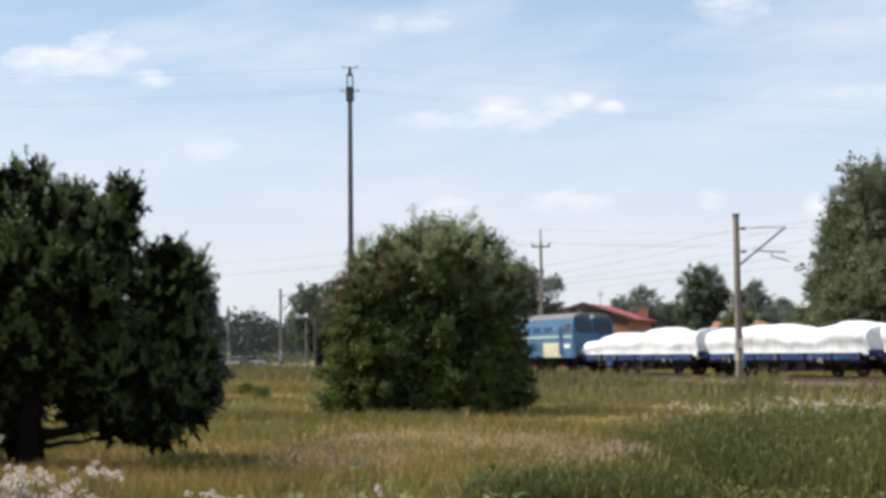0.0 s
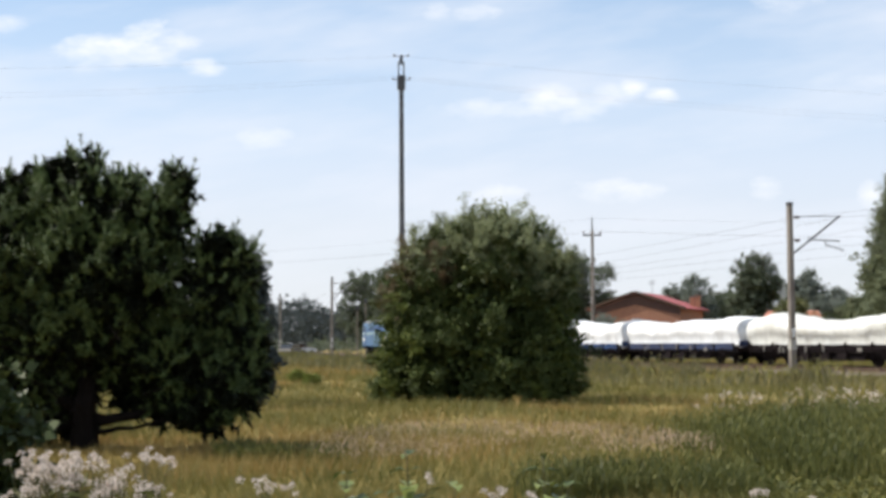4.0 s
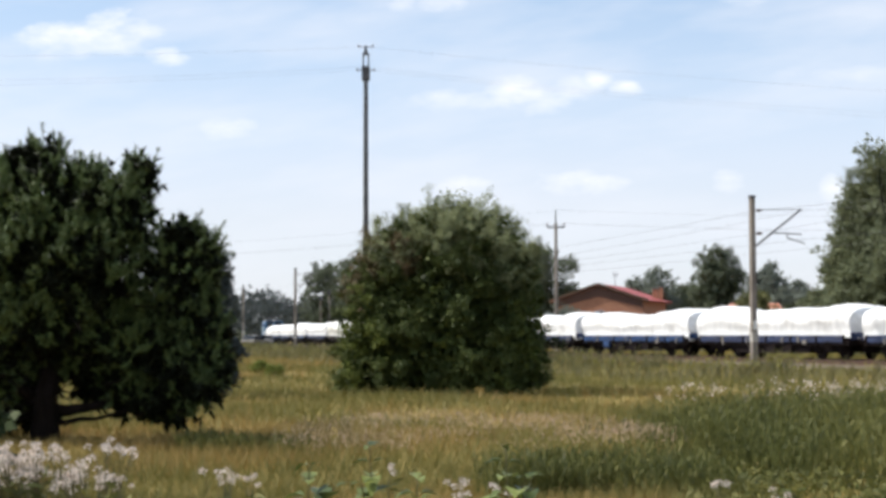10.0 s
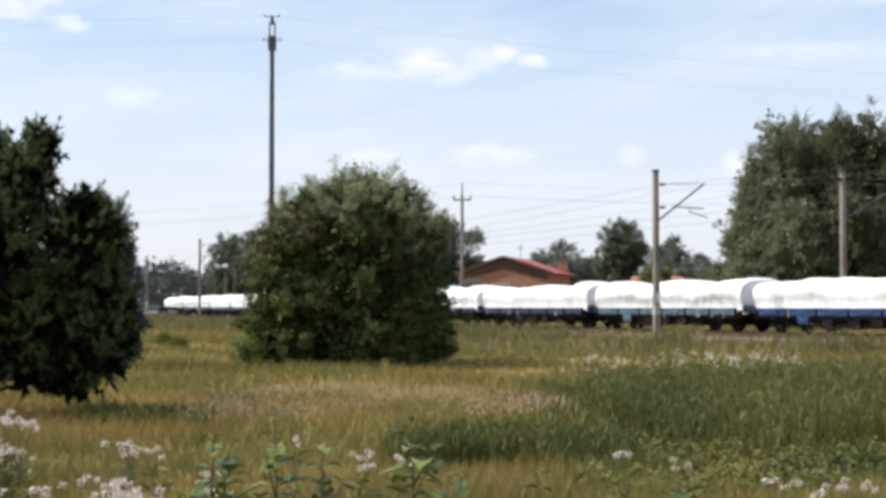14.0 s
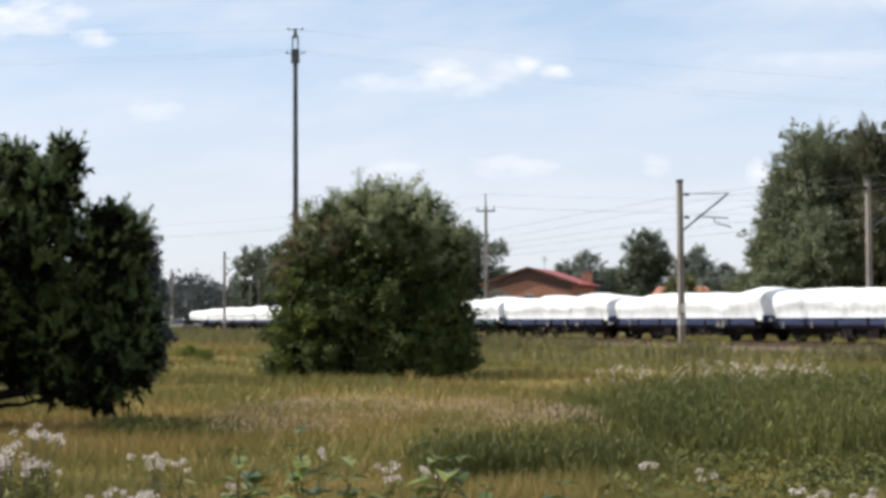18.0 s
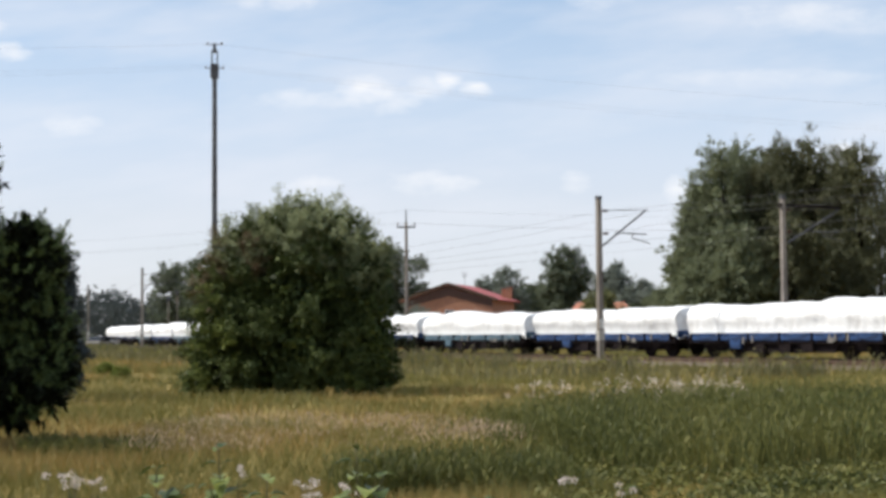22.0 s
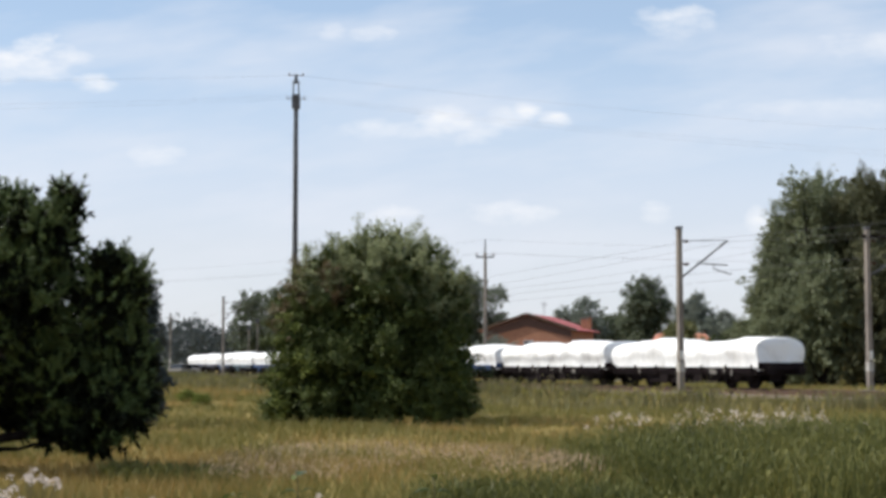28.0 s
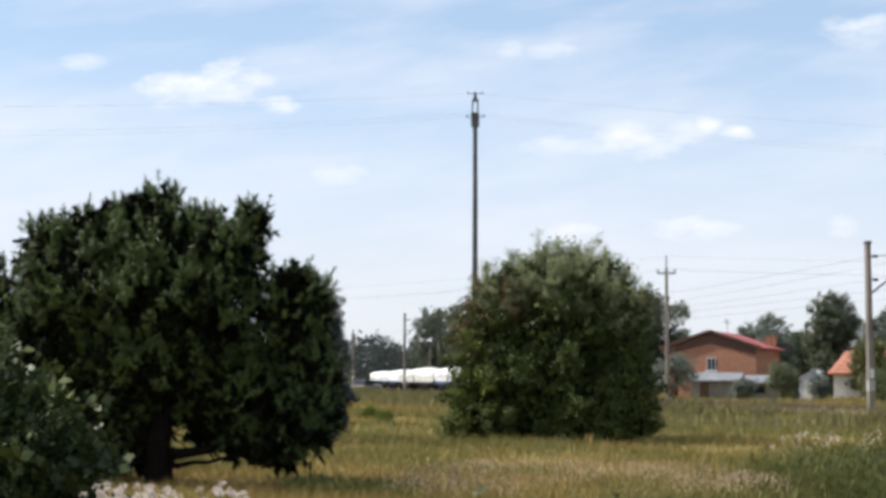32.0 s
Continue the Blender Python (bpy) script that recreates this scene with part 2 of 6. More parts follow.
M_REDROOF = mat("red_roof_tiles", (0.34, 0.10, 0.085), (0.24, 0.065, 0.058), 1.5, 0.7, bump=0.4, obj=0.12)
M_ORANGEROOF = mat("orange_roof_tiles", (0.44, 0.20, 0.13), (0.33, 0.14, 0.09), 1.5, 0.75, bump=0.4, obj=0.1)
M_GREYROOF = mat("grey_sheet_roof", (0.26, 0.27, 0.29), (0.16, 0.165, 0.18), 1.2, 0.6)
M_PLASTER = mat("grey_plaster", (0.22, 0.205, 0.185), (0.15, 0.135, 0.12), 1.5, 0.9)
M_WOOD = mat("dark_wood", (0.12, 0.07, 0.045), (0.06, 0.04, 0.03), 4, 0.8)
# dark brown-red for the eaves' shadow painted on the gable
M_EAVESHADE = mat("eave_shade_brown", (0.115, 0.060, 0.046), (0.075, 0.040, 0.032), 3, 0.8, stretch=(4, 1, 0.5))
M_PALE = mat("pale_plastic", (0.52, 0.54, 0.57), (0.40, 0.42, 0.45), 1.5, 0.5)
M_LOCO = mat("loco_blue", (0.060, 0.145, 0.26), (0.038, 0.095, 0.18), 0.9, 0.4, spec=0.5)
M_LOCODARK = mat("loco_dark_blue", (0.03, 0.075, 0.19), (0.025, 0.05, 0.12), 0.9, 0.45)
M_CREAM = mat("cream_paint", (0.60, 0.55, 0.36), (0.45, 0.42, 0.30), 1.5, 0.5)
M_MINT = mat("pale_mint_paint", (0.42, 0.52, 0.46), (0.33, 0.42, 0.38), 1.5, 0.5)
M_ROOF = mat("loco_roof_grey", (0.22, 0.22, 0.22), (0.12, 0.12, 0.12), 1.5, 0.7)
M_GLASS = mat("dark_window_glass", (0.02, 0.025, 0.03), (0.015, 0.018, 0.02), 1, 0.08, spec=0.6)


# ---- mesh helpers ----
def link_mesh(name, me, material, parent=None, label="", at=None):
    if material is not None and not me.materials:
        me.materials.append(material)
    ob = new(name, me)
    if parent is not None:
        ob.parent = parent
    if at is not None:
        ob.matrix_basis = at
    if label:
        ob["label"] = label
    return ob


def part(name, bm, material, parent=None, label="", at=None, smooth=False):
    """Links a bmesh as one mesh object under a thing or a part."""
    me = bpy.data.meshes.new(name)
    bm.to_mesh(me)
    bm.free()
    if smooth:
        me.shade_smooth()
    return link_mesh(name, me, material, parent, label, at)


def raw(name, verts, faces):
    """A mesh from arrays; faces all with the same number of corners."""
    verts = np.asarray(verts, dtype=np.float32).reshape(-1, 3)
    faces = np.asarray(faces, dtype=np.int32)
    k = faces.shape[1]
    me = bpy.data.meshes.new(name)
    me.vertices.add(len(verts))
    me.vertices.foreach_set("co", verts.ravel())
    me.loops.add(faces.size)
    me.loops.foreach_set("vertex_index", faces.ravel())
    me.polygons.add(len(faces))
    me.polygons.foreach_set("loop_start", np.arange(0, faces.size, k, dtype=np.int32))
    me.update(calc_edges=True)
    return me


def thing(name, label, category, group="", kind="", at=None):
    ob = tagged(new(name), label, category, group, kind)
    ob.empty_display_size = 0.2
    if at is not None:
        ob.matrix_basis = at
    return ob


def box(bm, x0, x1, y0, y1, z0, z1, bevel=0.0):
    m = Matrix.Translation(((x0 + x1) / 2, (y0 + y1) / 2, (z0 + z1) / 2)) @ Matrix.Diagonal((x1 - x0, y1 - y0, z1 - z0, 1))
    vs = bmesh.ops.create_cube(bm, size=1, matrix=m)["verts"]
    if bevel:
        es = list({e for v in vs for e in v.link_edges})
        bmesh.ops.bevel(bm, geom=es, offset=bevel, segments=2, affect='EDGES', profile=0.6)
    return bm


def rod(bm, a, b, r0, r1=None, n=8):
    a, b = Vector(a), Vector(b)
    d = b - a
    m = Matrix.Translation((a + b) / 2) @ d.to_track_quat('Z', 'Y').to_matrix().to_4x4()
    bmesh.ops.create_cone(bm, cap_ends=True, segments=n, radius1=r0, radius2=r0 if r1 is None else r1, depth=d.length, matrix=m)
    return bm


def B():
    return bmesh.new()


def prism(bm, outline, y0, y1):
    """An outline in x and z, drawn out from y0 to y1."""
    a = [bm.verts.new((x, y0, z)) for x, z in outline]
    b = [bm.verts.new((x, y1, z)) for x, z in outline]
    bm.faces.new(a)
    bm.faces.new(b[::-1])
    for i in range(len(a)):
        j = (i + 1) % len(a)
        bm.faces.new((a[j], a[i], b[i], b[j]))
    bmesh.ops.recalc_face_normals(bm, faces=bm.faces)
    return bm


def tube(points, r, n=5):
    """A thin round wire along points, as arrays."""
    P = np.asarray(points, float)
    T = np.gradient(P, axis=0)
    T /= np.linalg.norm(T, axis=1)[:, None]
    S = np.cross(T, (0, 0, 1.0))
    S /= np.linalg.norm(S, axis=1)[:, None] + 1e-9
    U = np.cross(S, T)
    a = np.arange(n) * 2 * np.pi / n
    V = (P[:, None] + r * (np.cos(a)[None, :, None] * S[:, None] + np.sin(a)[None, :, None] * U[:, None])).reshape(-1, 3)
    i, j = np.meshgrid(np.arange(len(P) - 1), np.arange(n), indexing='ij')
    F = np.stack([i * n + j, i * n + (j + 1) % n, (i + 1) * n + (j + 1) % n, (i + 1) * n + j], -1).reshape(-1, 4)
    return V, F


# ---- foliage ----
def unit(v):
    return v / (np.linalg.norm(v, axis=-1, keepdims=True) + 1e-9)


def leaves(rng, at, axis, size, width=0.55, face=None):
    """Folded leaf quads at the given places, pointing along axis."""
    n = len(at)
    axis = unit(axis)
    side = unit(np.cross(axis, rng.normal(size=(n, 3)) if face is None else face))
    up = np.cross(side, axis)
    s = (size * rng.uniform(0.7, 1.3, n))[:, None]
    w = s * width * 0.5
    base, tip = at, at + axis * s - up * s * 0.12
    mid = at + axis * s * 0.45 + up * s * 0.10
    V = np.stack([base, mid + side * w, tip, mid - side * w], 1).reshape(-1, 3)
    F = np.arange(4 * n).reshape(n, 4)
    return V, F


def sprays(rng, starts, dirs, length, count, size, droop=0.15, spread=0.45, width=0.55, flat=False):
    """Shoots with leaves set along them."""
    n = len(starts)
    L = length * rng.uniform(0.6, 1.3, n)
    t = rng.uniform(0.1, 1.0, (n, count))
    d = unit(dirs)
    c = starts[:, None] + d[:, None] * (t * L[:, None])[..., None]
    c[..., 2] -= droop * (t ** 2) * L[:, None]
    jit = unit(rng.normal(size=(n, count, 3)))
    c = c + jit * size * 0.5
    ax = d[:, None] * (0.35 if flat else 0.7) + jit * (spread + 0.5)
    face = None
    if flat:
        face = (d[:, None] + np.array((0, 0, 0.5)) + rng.normal(size=(n, count, 3)) * 0.45).reshape(-1, 3)
    return leaves(rng, c.reshape(-1, 3), ax.reshape(-1, 3), size, width, face)


def needles(rng, starts, dirs, length, count, size, w):
    """Shoots with narrow needle triangles all round."""
    n = len(starts)
    d = unit(dirs)
    L = length * rng.uniform(0.7, 1.3, n)
    t = rng.uniform(0.0, 1.0, (n, count))
    c = starts[:, None] + d[:, None] * (t * L[:, None])[..., None]
    jit = unit(rng.normal(size=(n, count, 3)))
    ax = unit(d[:, None] * 0.6 + jit * 0.95)
    side = unit(np.cross(ax, jit[..., ::-1] + 0.1)) * w * 0.5
    s = size * rng.uniform(0.75, 1.25, (n, count, 1))
    V = np.stack([c - side, c + side, c + ax * s], 2).reshape(-1, 3)
    return V, np.arange(len(V)).reshape(-1, 3)


def lobed(rng, lobes, n, depth=0.35):
    """Places near the skins of ellipsoid lobes (cx, cy, cz, rx, ry, rz), and the way out at each."""
    lob = np.array(lobes, float)
    vol = (lob[:, 3] * lob[:, 4] * lob[:, 5]) ** 0.67
    k = rng.choice(len(lob), n, p=vol / vol.sum())
    d = unit(rng.normal(size=(n, 3)))
    r = 1 - depth * rng.random(n) ** 1.3
    c, a = lob[k, :3], lob[k, 3:]
    return c + d * a * r[:, None], unit(d / a), k


def limbs(rng, base, tops, r, steps=6):
    """Trunk and limbs, tapered and bent, from base to each top: one bent tube each."""
    bm = B()
    for i, top in enumerate(tops):
        a, b = Vector(base[i] if isinstance(base, list) else base), Vector(top)
        rr = r[i] if isinstance(r, list) else r
        last = None
        for s in range(steps + 1):
            f = s / steps
            p = a.lerp(b, f) + Vector(rng.normal(size=3)) * 0.03 * (b - a).length * (1 if 0 < s < steps else 0)
            p.z -= 0.03 * (b - a).length * math.sin(f * math.pi)
            m = (b - a).to_track_quat('Z', 'Y').to_matrix()
            q = rr * (1 - 0.82 * f) * (1.25 if s == 0 else 1.0)
            ring = [bm.verts.new(p + m @ Vector((math.cos(k * math.pi / 4) * q, math.sin(k * math.pi / 4) * q, 0))) for k in range(8)]
            if last:
                for k in range(8):
                    bm.faces.new((last[k], last[(k + 1) % 8], ring[(k + 1) % 8], ring[k]))
            last = ring
        bm.faces.new(last)
    return bm


def merge(*vf):
    Vs, Fs, o = [], [], 0
    mixed = len({F.shape[1] for _, F in vf}) > 1
    for V, F in vf:
        if mixed and F.shape[1] == 4:
            F = np.concatenate([F[:, :3], F[:, [0, 2, 3]]])
        Vs.append(V)
        Fs.append(F + o)
        o += len(V)
    return np.concatenate(Vs), np.concatenate(Fs)


# ---- the railway line's course ----
P0, DIR = np.array((15.29, 82.7)), np.array((-0.3561, 0.9344))
NEAR = np.array((-0.9344, -0.3561))      # from the track towards the viewer
S_BEND, R_BEND, BEND = -8.0, 750.0, radians(32)
RAIL = 0.50


def course(s):
    """Ground place and direction on the track at s metres."""
    if s <= S_BEND:
        return P0 + DIR * s, DIR
    right = -NEAR
    a = min((s - S_BEND) / R_BEND, BEND)
    c = P0 + DIR * S_BEND + right * R_BEND
    d = DIR * math.cos(a) + right * math.sin(a)
    p = c - right * R_BEND * math.cos(a) + DIR * R_BEND * math.sin(a)
    return p + d * max(0.0, s - S_BEND - BEND * R_BEND), d


def along(s, off=0.0, z=0.0):
    p, d = course(s)
    q = p + np.array((-d[1], d[0])) * off          # off: to the viewer's side
    return Vector((q[0], q[1], z))


NEXT = 4.0                               # the second track lies this far to the viewer's side
LINE = np.array([course(s)[0] + NEXT / 2 * np.array((-course(s)[1][1], course(s)[1][0])) for s in np.arange(-480, 640, 4.0)])


def track_gap(x, y):
    """Distance from the middle between the two tracks, for arrays."""
    p = np.stack([np.ravel(x), np.ravel(y)], 1)
    best = np.full(len(p), 1e9)
    for a, b in zip(LINE[:-1], LINE[1:]):
        ab = b - a
        t = np.clip(((p - a) @ ab) / (ab @ ab), 0, 1)
        best = np.minimum(best, np.hypot(*(p - a - t[:, None] * ab).T))
    return best.reshape(np.shape(x))


def ground_z(x, y, gap=None):
    x, y = np.asarray(x, float), np.asarray(y, float)
    gap = track_gap(x, y) if gap is None else gap
    z = 0.05 * np.sin(x * 0.31 + 1.3) * np.sin(y * 0.23) + 0.04 * np.sin(x * 0.83 + y * 0.57) + 0.03 * np.sin(x * 0.11 - y * 0.19 + 2)
    rise = np.clip((12.0 - gap) / 6.5, 0, 1)
    rise = rise * rise * (3 - 2 * rise)
    return z * (1 - rise) + 0.24 * rise


def gz(x, y):
    return float(ground_z(np.array([x]), np.array([y]))[0])


def build_ground():
    xs = np.unique(np.concatenate([np.linspace(-60, 70, 110), np.linspace(-3200, -60, 30), np.linspace(70, 3200, 30)]))
    ys = np.unique(np.concatenate([np.linspace(-30, 190, 180), np.linspace(-800, -30, 20), np.linspace(190, 4000, 50)]))
    X, Y = np.meshgrid(xs, ys)
    V = np.stack([X, Y, ground_z(X, Y)], -1).reshape(-1, 3)
    n = len(xs)
    i, j = np.meshgrid(np.arange(len(ys) - 1), np.arange(n - 1), indexing='ij')
    a = i * n + j
    F = np.stack([a, a + 1, a + n + 1, a + n], -1).reshape(-1, 4)
    me = raw("ground", V, F)
    me.shade_smooth()
    tagged(link_mesh("ground", me, M_GROUND), "rough meadow ground under tall dry grass", "ground", kind="structure")


build_ground()


def build_track():
    track = thing("railway_track", "two railway tracks side by side on a low ballast bed", "railway", kind="structure")
    S = np.arange(-200, 505, 5.0)

    def strip(name, prof, material):
        V = np.array([[along(s, o, z) for o, z in prof] for s in S]).reshape(-1, 3)
        k = len(prof)
        i, j = np.meshgrid(np.arange(len(S) - 1), np.arange(k - 1), indexing='ij')
        a = i * k + j
        F = np.stack([a, a + k, a + k + 1, a + 1], -1).reshape(-1, 4)
        return link_mesh(name, raw(name, V, F), material, track)

    strip("ballast", [(7.2, 0.10), (6.0, 0.30), (5.75, 0.34), (2.3, 0.34), (2.0, 0.30), (1.7, 0.34), (-1.75, 0.34), (-2.0, 0.30), (-3.2, 0.10)], M_BALLAST)
    for side in (-0.75, 0.75, NEXT - 0.75, NEXT + 0.75):
        strip("rail", [(side + 0.07, 0.36), (side + 0.07, 0.375), (side + 0.012, 0.39), (side + 0.012, 0.46), (side + 0.036, 0.47), (side + 0.036, 0.50),
                       (side - 0.036, 0.50), (side - 0.036, 0.47), (side - 0.012, 0.46), (side - 0.012, 0.39), (side - 0.07, 0.375), (side - 0.07, 0.36)], M_RUST)
    bm = B()
    for s in np.arange(-60, 120, 0.62):
        d = course(s)[1]
        for o in (0.0, NEXT):
            m = Matrix.Translation(along(s, o, 0.325)) @ Matrix.Rotation(math.atan2(d[1], d[0]), 4, 'Z') @ Matrix.Diagonal((0.24, 2.5, 0.10, 1))
            bmesh.ops.create_cube(bm, size=1, matrix=m)
    tagged(part("sleepers", bm, M_SLEEPER, track), kind="stuff")


build_track()


# ---- the train ----
LEN = 14.04


def rolled(t):
    """Metres that the train has rolled at t seconds; the gap behind wagon k stands at s = rolled - k * LEN."""
    return 9.14 + 14.33 * t - 0.0057 * t * t


def bogie_mesh():
    bm = B()
    for y in (-1.0, 1.0):
        box(bm, -1.25, 1.25, y - 0.06, y + 0.06, 0.42, 0.62, 0.02)
        for x in (-0.9, 0.9):
            box(bm, x - 0.17, x + 0.17, y - 0.10, y + 0.10, 0.32, 0.60, 0.03)
        for k in range(5):
            rod(bm, (-0.28 + k * 0.14, y, 0.30), (-0.28 + k * 0.14, y, 0.52), 0.055, n=6)
    box(bm, -0.25, 0.25, -1.1, 1.1, 0.5, 0.78, 0.03)
    me = bpy.data.meshes.new("bogie")
    bm.to_mesh(me)
    bm.free()
    me.materials.append(M_IRON)
    return me


def wheelset_mesh():
    bm = B()
    for y in (-0.75, 0.75):
        rod(bm, (0, y - 0.065, 0.46), (0, y + 0.065, 0.46), 0.46, n=24)
        s = 1 if y > 0 else -1
        rod(bm, (0, y - s * 0.08, 0.46), (0, y - s * 0.05, 0.46), 0.485, n=24)
    rod(bm, (0, -0.95, 0.46), (0, 0.95, 0.46), 0.08, n=10)
    me = bpy.data.meshes.new("wheelset")
    bm.to_mesh(me)
    bm.free()
    me.materials.append(M_IRON)
    return me


ME_BOGIE, ME_WHEELS = bogie_mesh(), wheelset_mesh()


def one_mesh(bm, name, material):
    me = bpy.data.meshes.new(name)
    bm.to_mesh(me)
    bm.free()
    me.materials.append(material)
    return me


def frame_mesh():
    bm = B()
    for y in (-1.30, 1.30):
        box(bm, -6.35, 6.35, y - 0.07, y + 0.07, 0.66, 0.92, 0.015)
    prism(bm, [(-4.4, 0.72), (4.4, 0.72), (2.6, 0.42), (-2.6, 0.42)], -0.45, -0.35)
    prism(bm, [(-4.4, 0.72), (4.4, 0.72), (2.6, 0.42), (-2.6, 0.42)], 0.35, 0.45)
    box(bm, -6.4, 6.4, -1.36, 1.36, 0.93, 1.02)
    box(bm, -6.45, -6.33, -1.36, 1.36, 0.66, 1.02)
    box(bm, 6.33, 6.45, -1.36, 1.36, 0.66, 1.02)
    for y in (-1.12, 1.12):
        prism(bm, [(-3.45, 0.68), (3.45, 0.68), (3.1, 0.27), (-3.1, 0.27)], y - 0.05, y + 0.05)
        for x in (-1.6, -0.2, 1.5):
            box(bm, x - 0.35, x + 0.35, y - 0.22, y + 0.22, 0.26 + 0.05 * math.sin(x * 3), 0.68, 0.03)
    box(bm, -6.2, 6.2, -0.33, 0.33, 0.34, 0.90)
    for x in np.arange(-5.4, 5.5, 1.2):
        box(bm, x - 0.05, x + 0.05, -1.3, 1.3, 0.76, 0.93)
    return one_mesh(bm, "underframe", M_IRON)


def buffer_mesh():
    bm = B()
    rod(bm, (0, 0, 0), (0.32, 0, 0), 0.10, n=12)
    rod(bm, (0.32, 0, 0), (0.52, 0, 0), 0.07, n=12)
    rod(bm, (0.52, 0, 0), (0.57, 0, 0), 0.23, n=18)
    return one_mesh(bm, "buffer", M_IRON)


def box_mesh(name, size, material, bevel=0.02):
    return one_mesh(box(B(), -size[0] / 2, size[0] / 2, -size[1] / 2, size[1] / 2, 0, size[2], bevel), name, material)


ME_FRAME, ME_BUFFER = frame_mesh(), buffer_mesh()
ME_TANK = one_mesh(rod(B(), (-0.5, 0, 0), (0.5, 0, 0), 0.2, n=14), "air_tank", M_IRON)
ME_PLATE = box_mesh("marking_plate", (0.34, 0.03, 0.20), M_PLASTER, 0.004)
SIDE = {}
for _n, _m in (("blue", M_BLUE), ("navy", M_NAVY), ("teal", M_TEAL), ("dark", M_BROWN)):
    _bm = B()
    _prof = [(-0.03, 0.0), (0.03, 0.0), (0.03, 0.06), (0.05, 0.08), (0.05, 0.12), (0.03, 0.14), (0.03, 0.22), (0.05, 0.24), (0.05, 0.27), (0.03, 0.29), (0.03, 0.33),
             (-0.03, 0.33), (-0.03, 0.29), (-0.05, 0.27), (-0.05, 0.24), (-0.03, 0.22), (-0.03, 0.14), (-0.05, 0.12), (-0.05, 0.08), (-0.03, 0.06)]
    prism(_bm, _prof, -0.99, 0.99)
    bmesh.ops.rotate(_bm, verts=_bm.verts, matrix=Matrix.Rotation(radians(90), 3, 'Z'))
    SIDE[_n] = (one_mesh(_bm, "side_board", _m), box_mesh("stake", (0.09, 0.10, 0.40), M_IRON, 0.01), box_mesh("end_board", (0.07, 2.7, 0.34), _m, 0.01))


ME_EQUIP = {"blue": box_mesh("equipment_box", (0.75, 0.16, 0.48), M_BLUE, 0.03), "teal": box_mesh("equipment_box", (0.75, 0.16, 0.48), M_TEAL, 0.03)}
ME_STRAP = box_mesh("hanging_strap", (0.11, 0.02, 0.30), M_PLASTER, 0.006)


def brake_wheel_mesh():
    bm = B()
    for i in range(14):
        a, b = i * math.pi / 7, (i + 1) * math.pi / 7
        rod(bm, (0.22 * math.cos(a), 0, 0.22 * math.sin(a)), (0.22 * math.cos(b), 0, 0.22 * math.sin(b)), 0.018, n=5)
        if i % 4 == 0:
            rod(bm, (0, 0, 0), (0.22 * math.cos(a), 0, 0.22 * math.sin(a)), 0.014, n=5)
    return one_mesh(bm, "brake_wheel", M_IRON)


ME_BRAKE = brake_wheel_mesh()


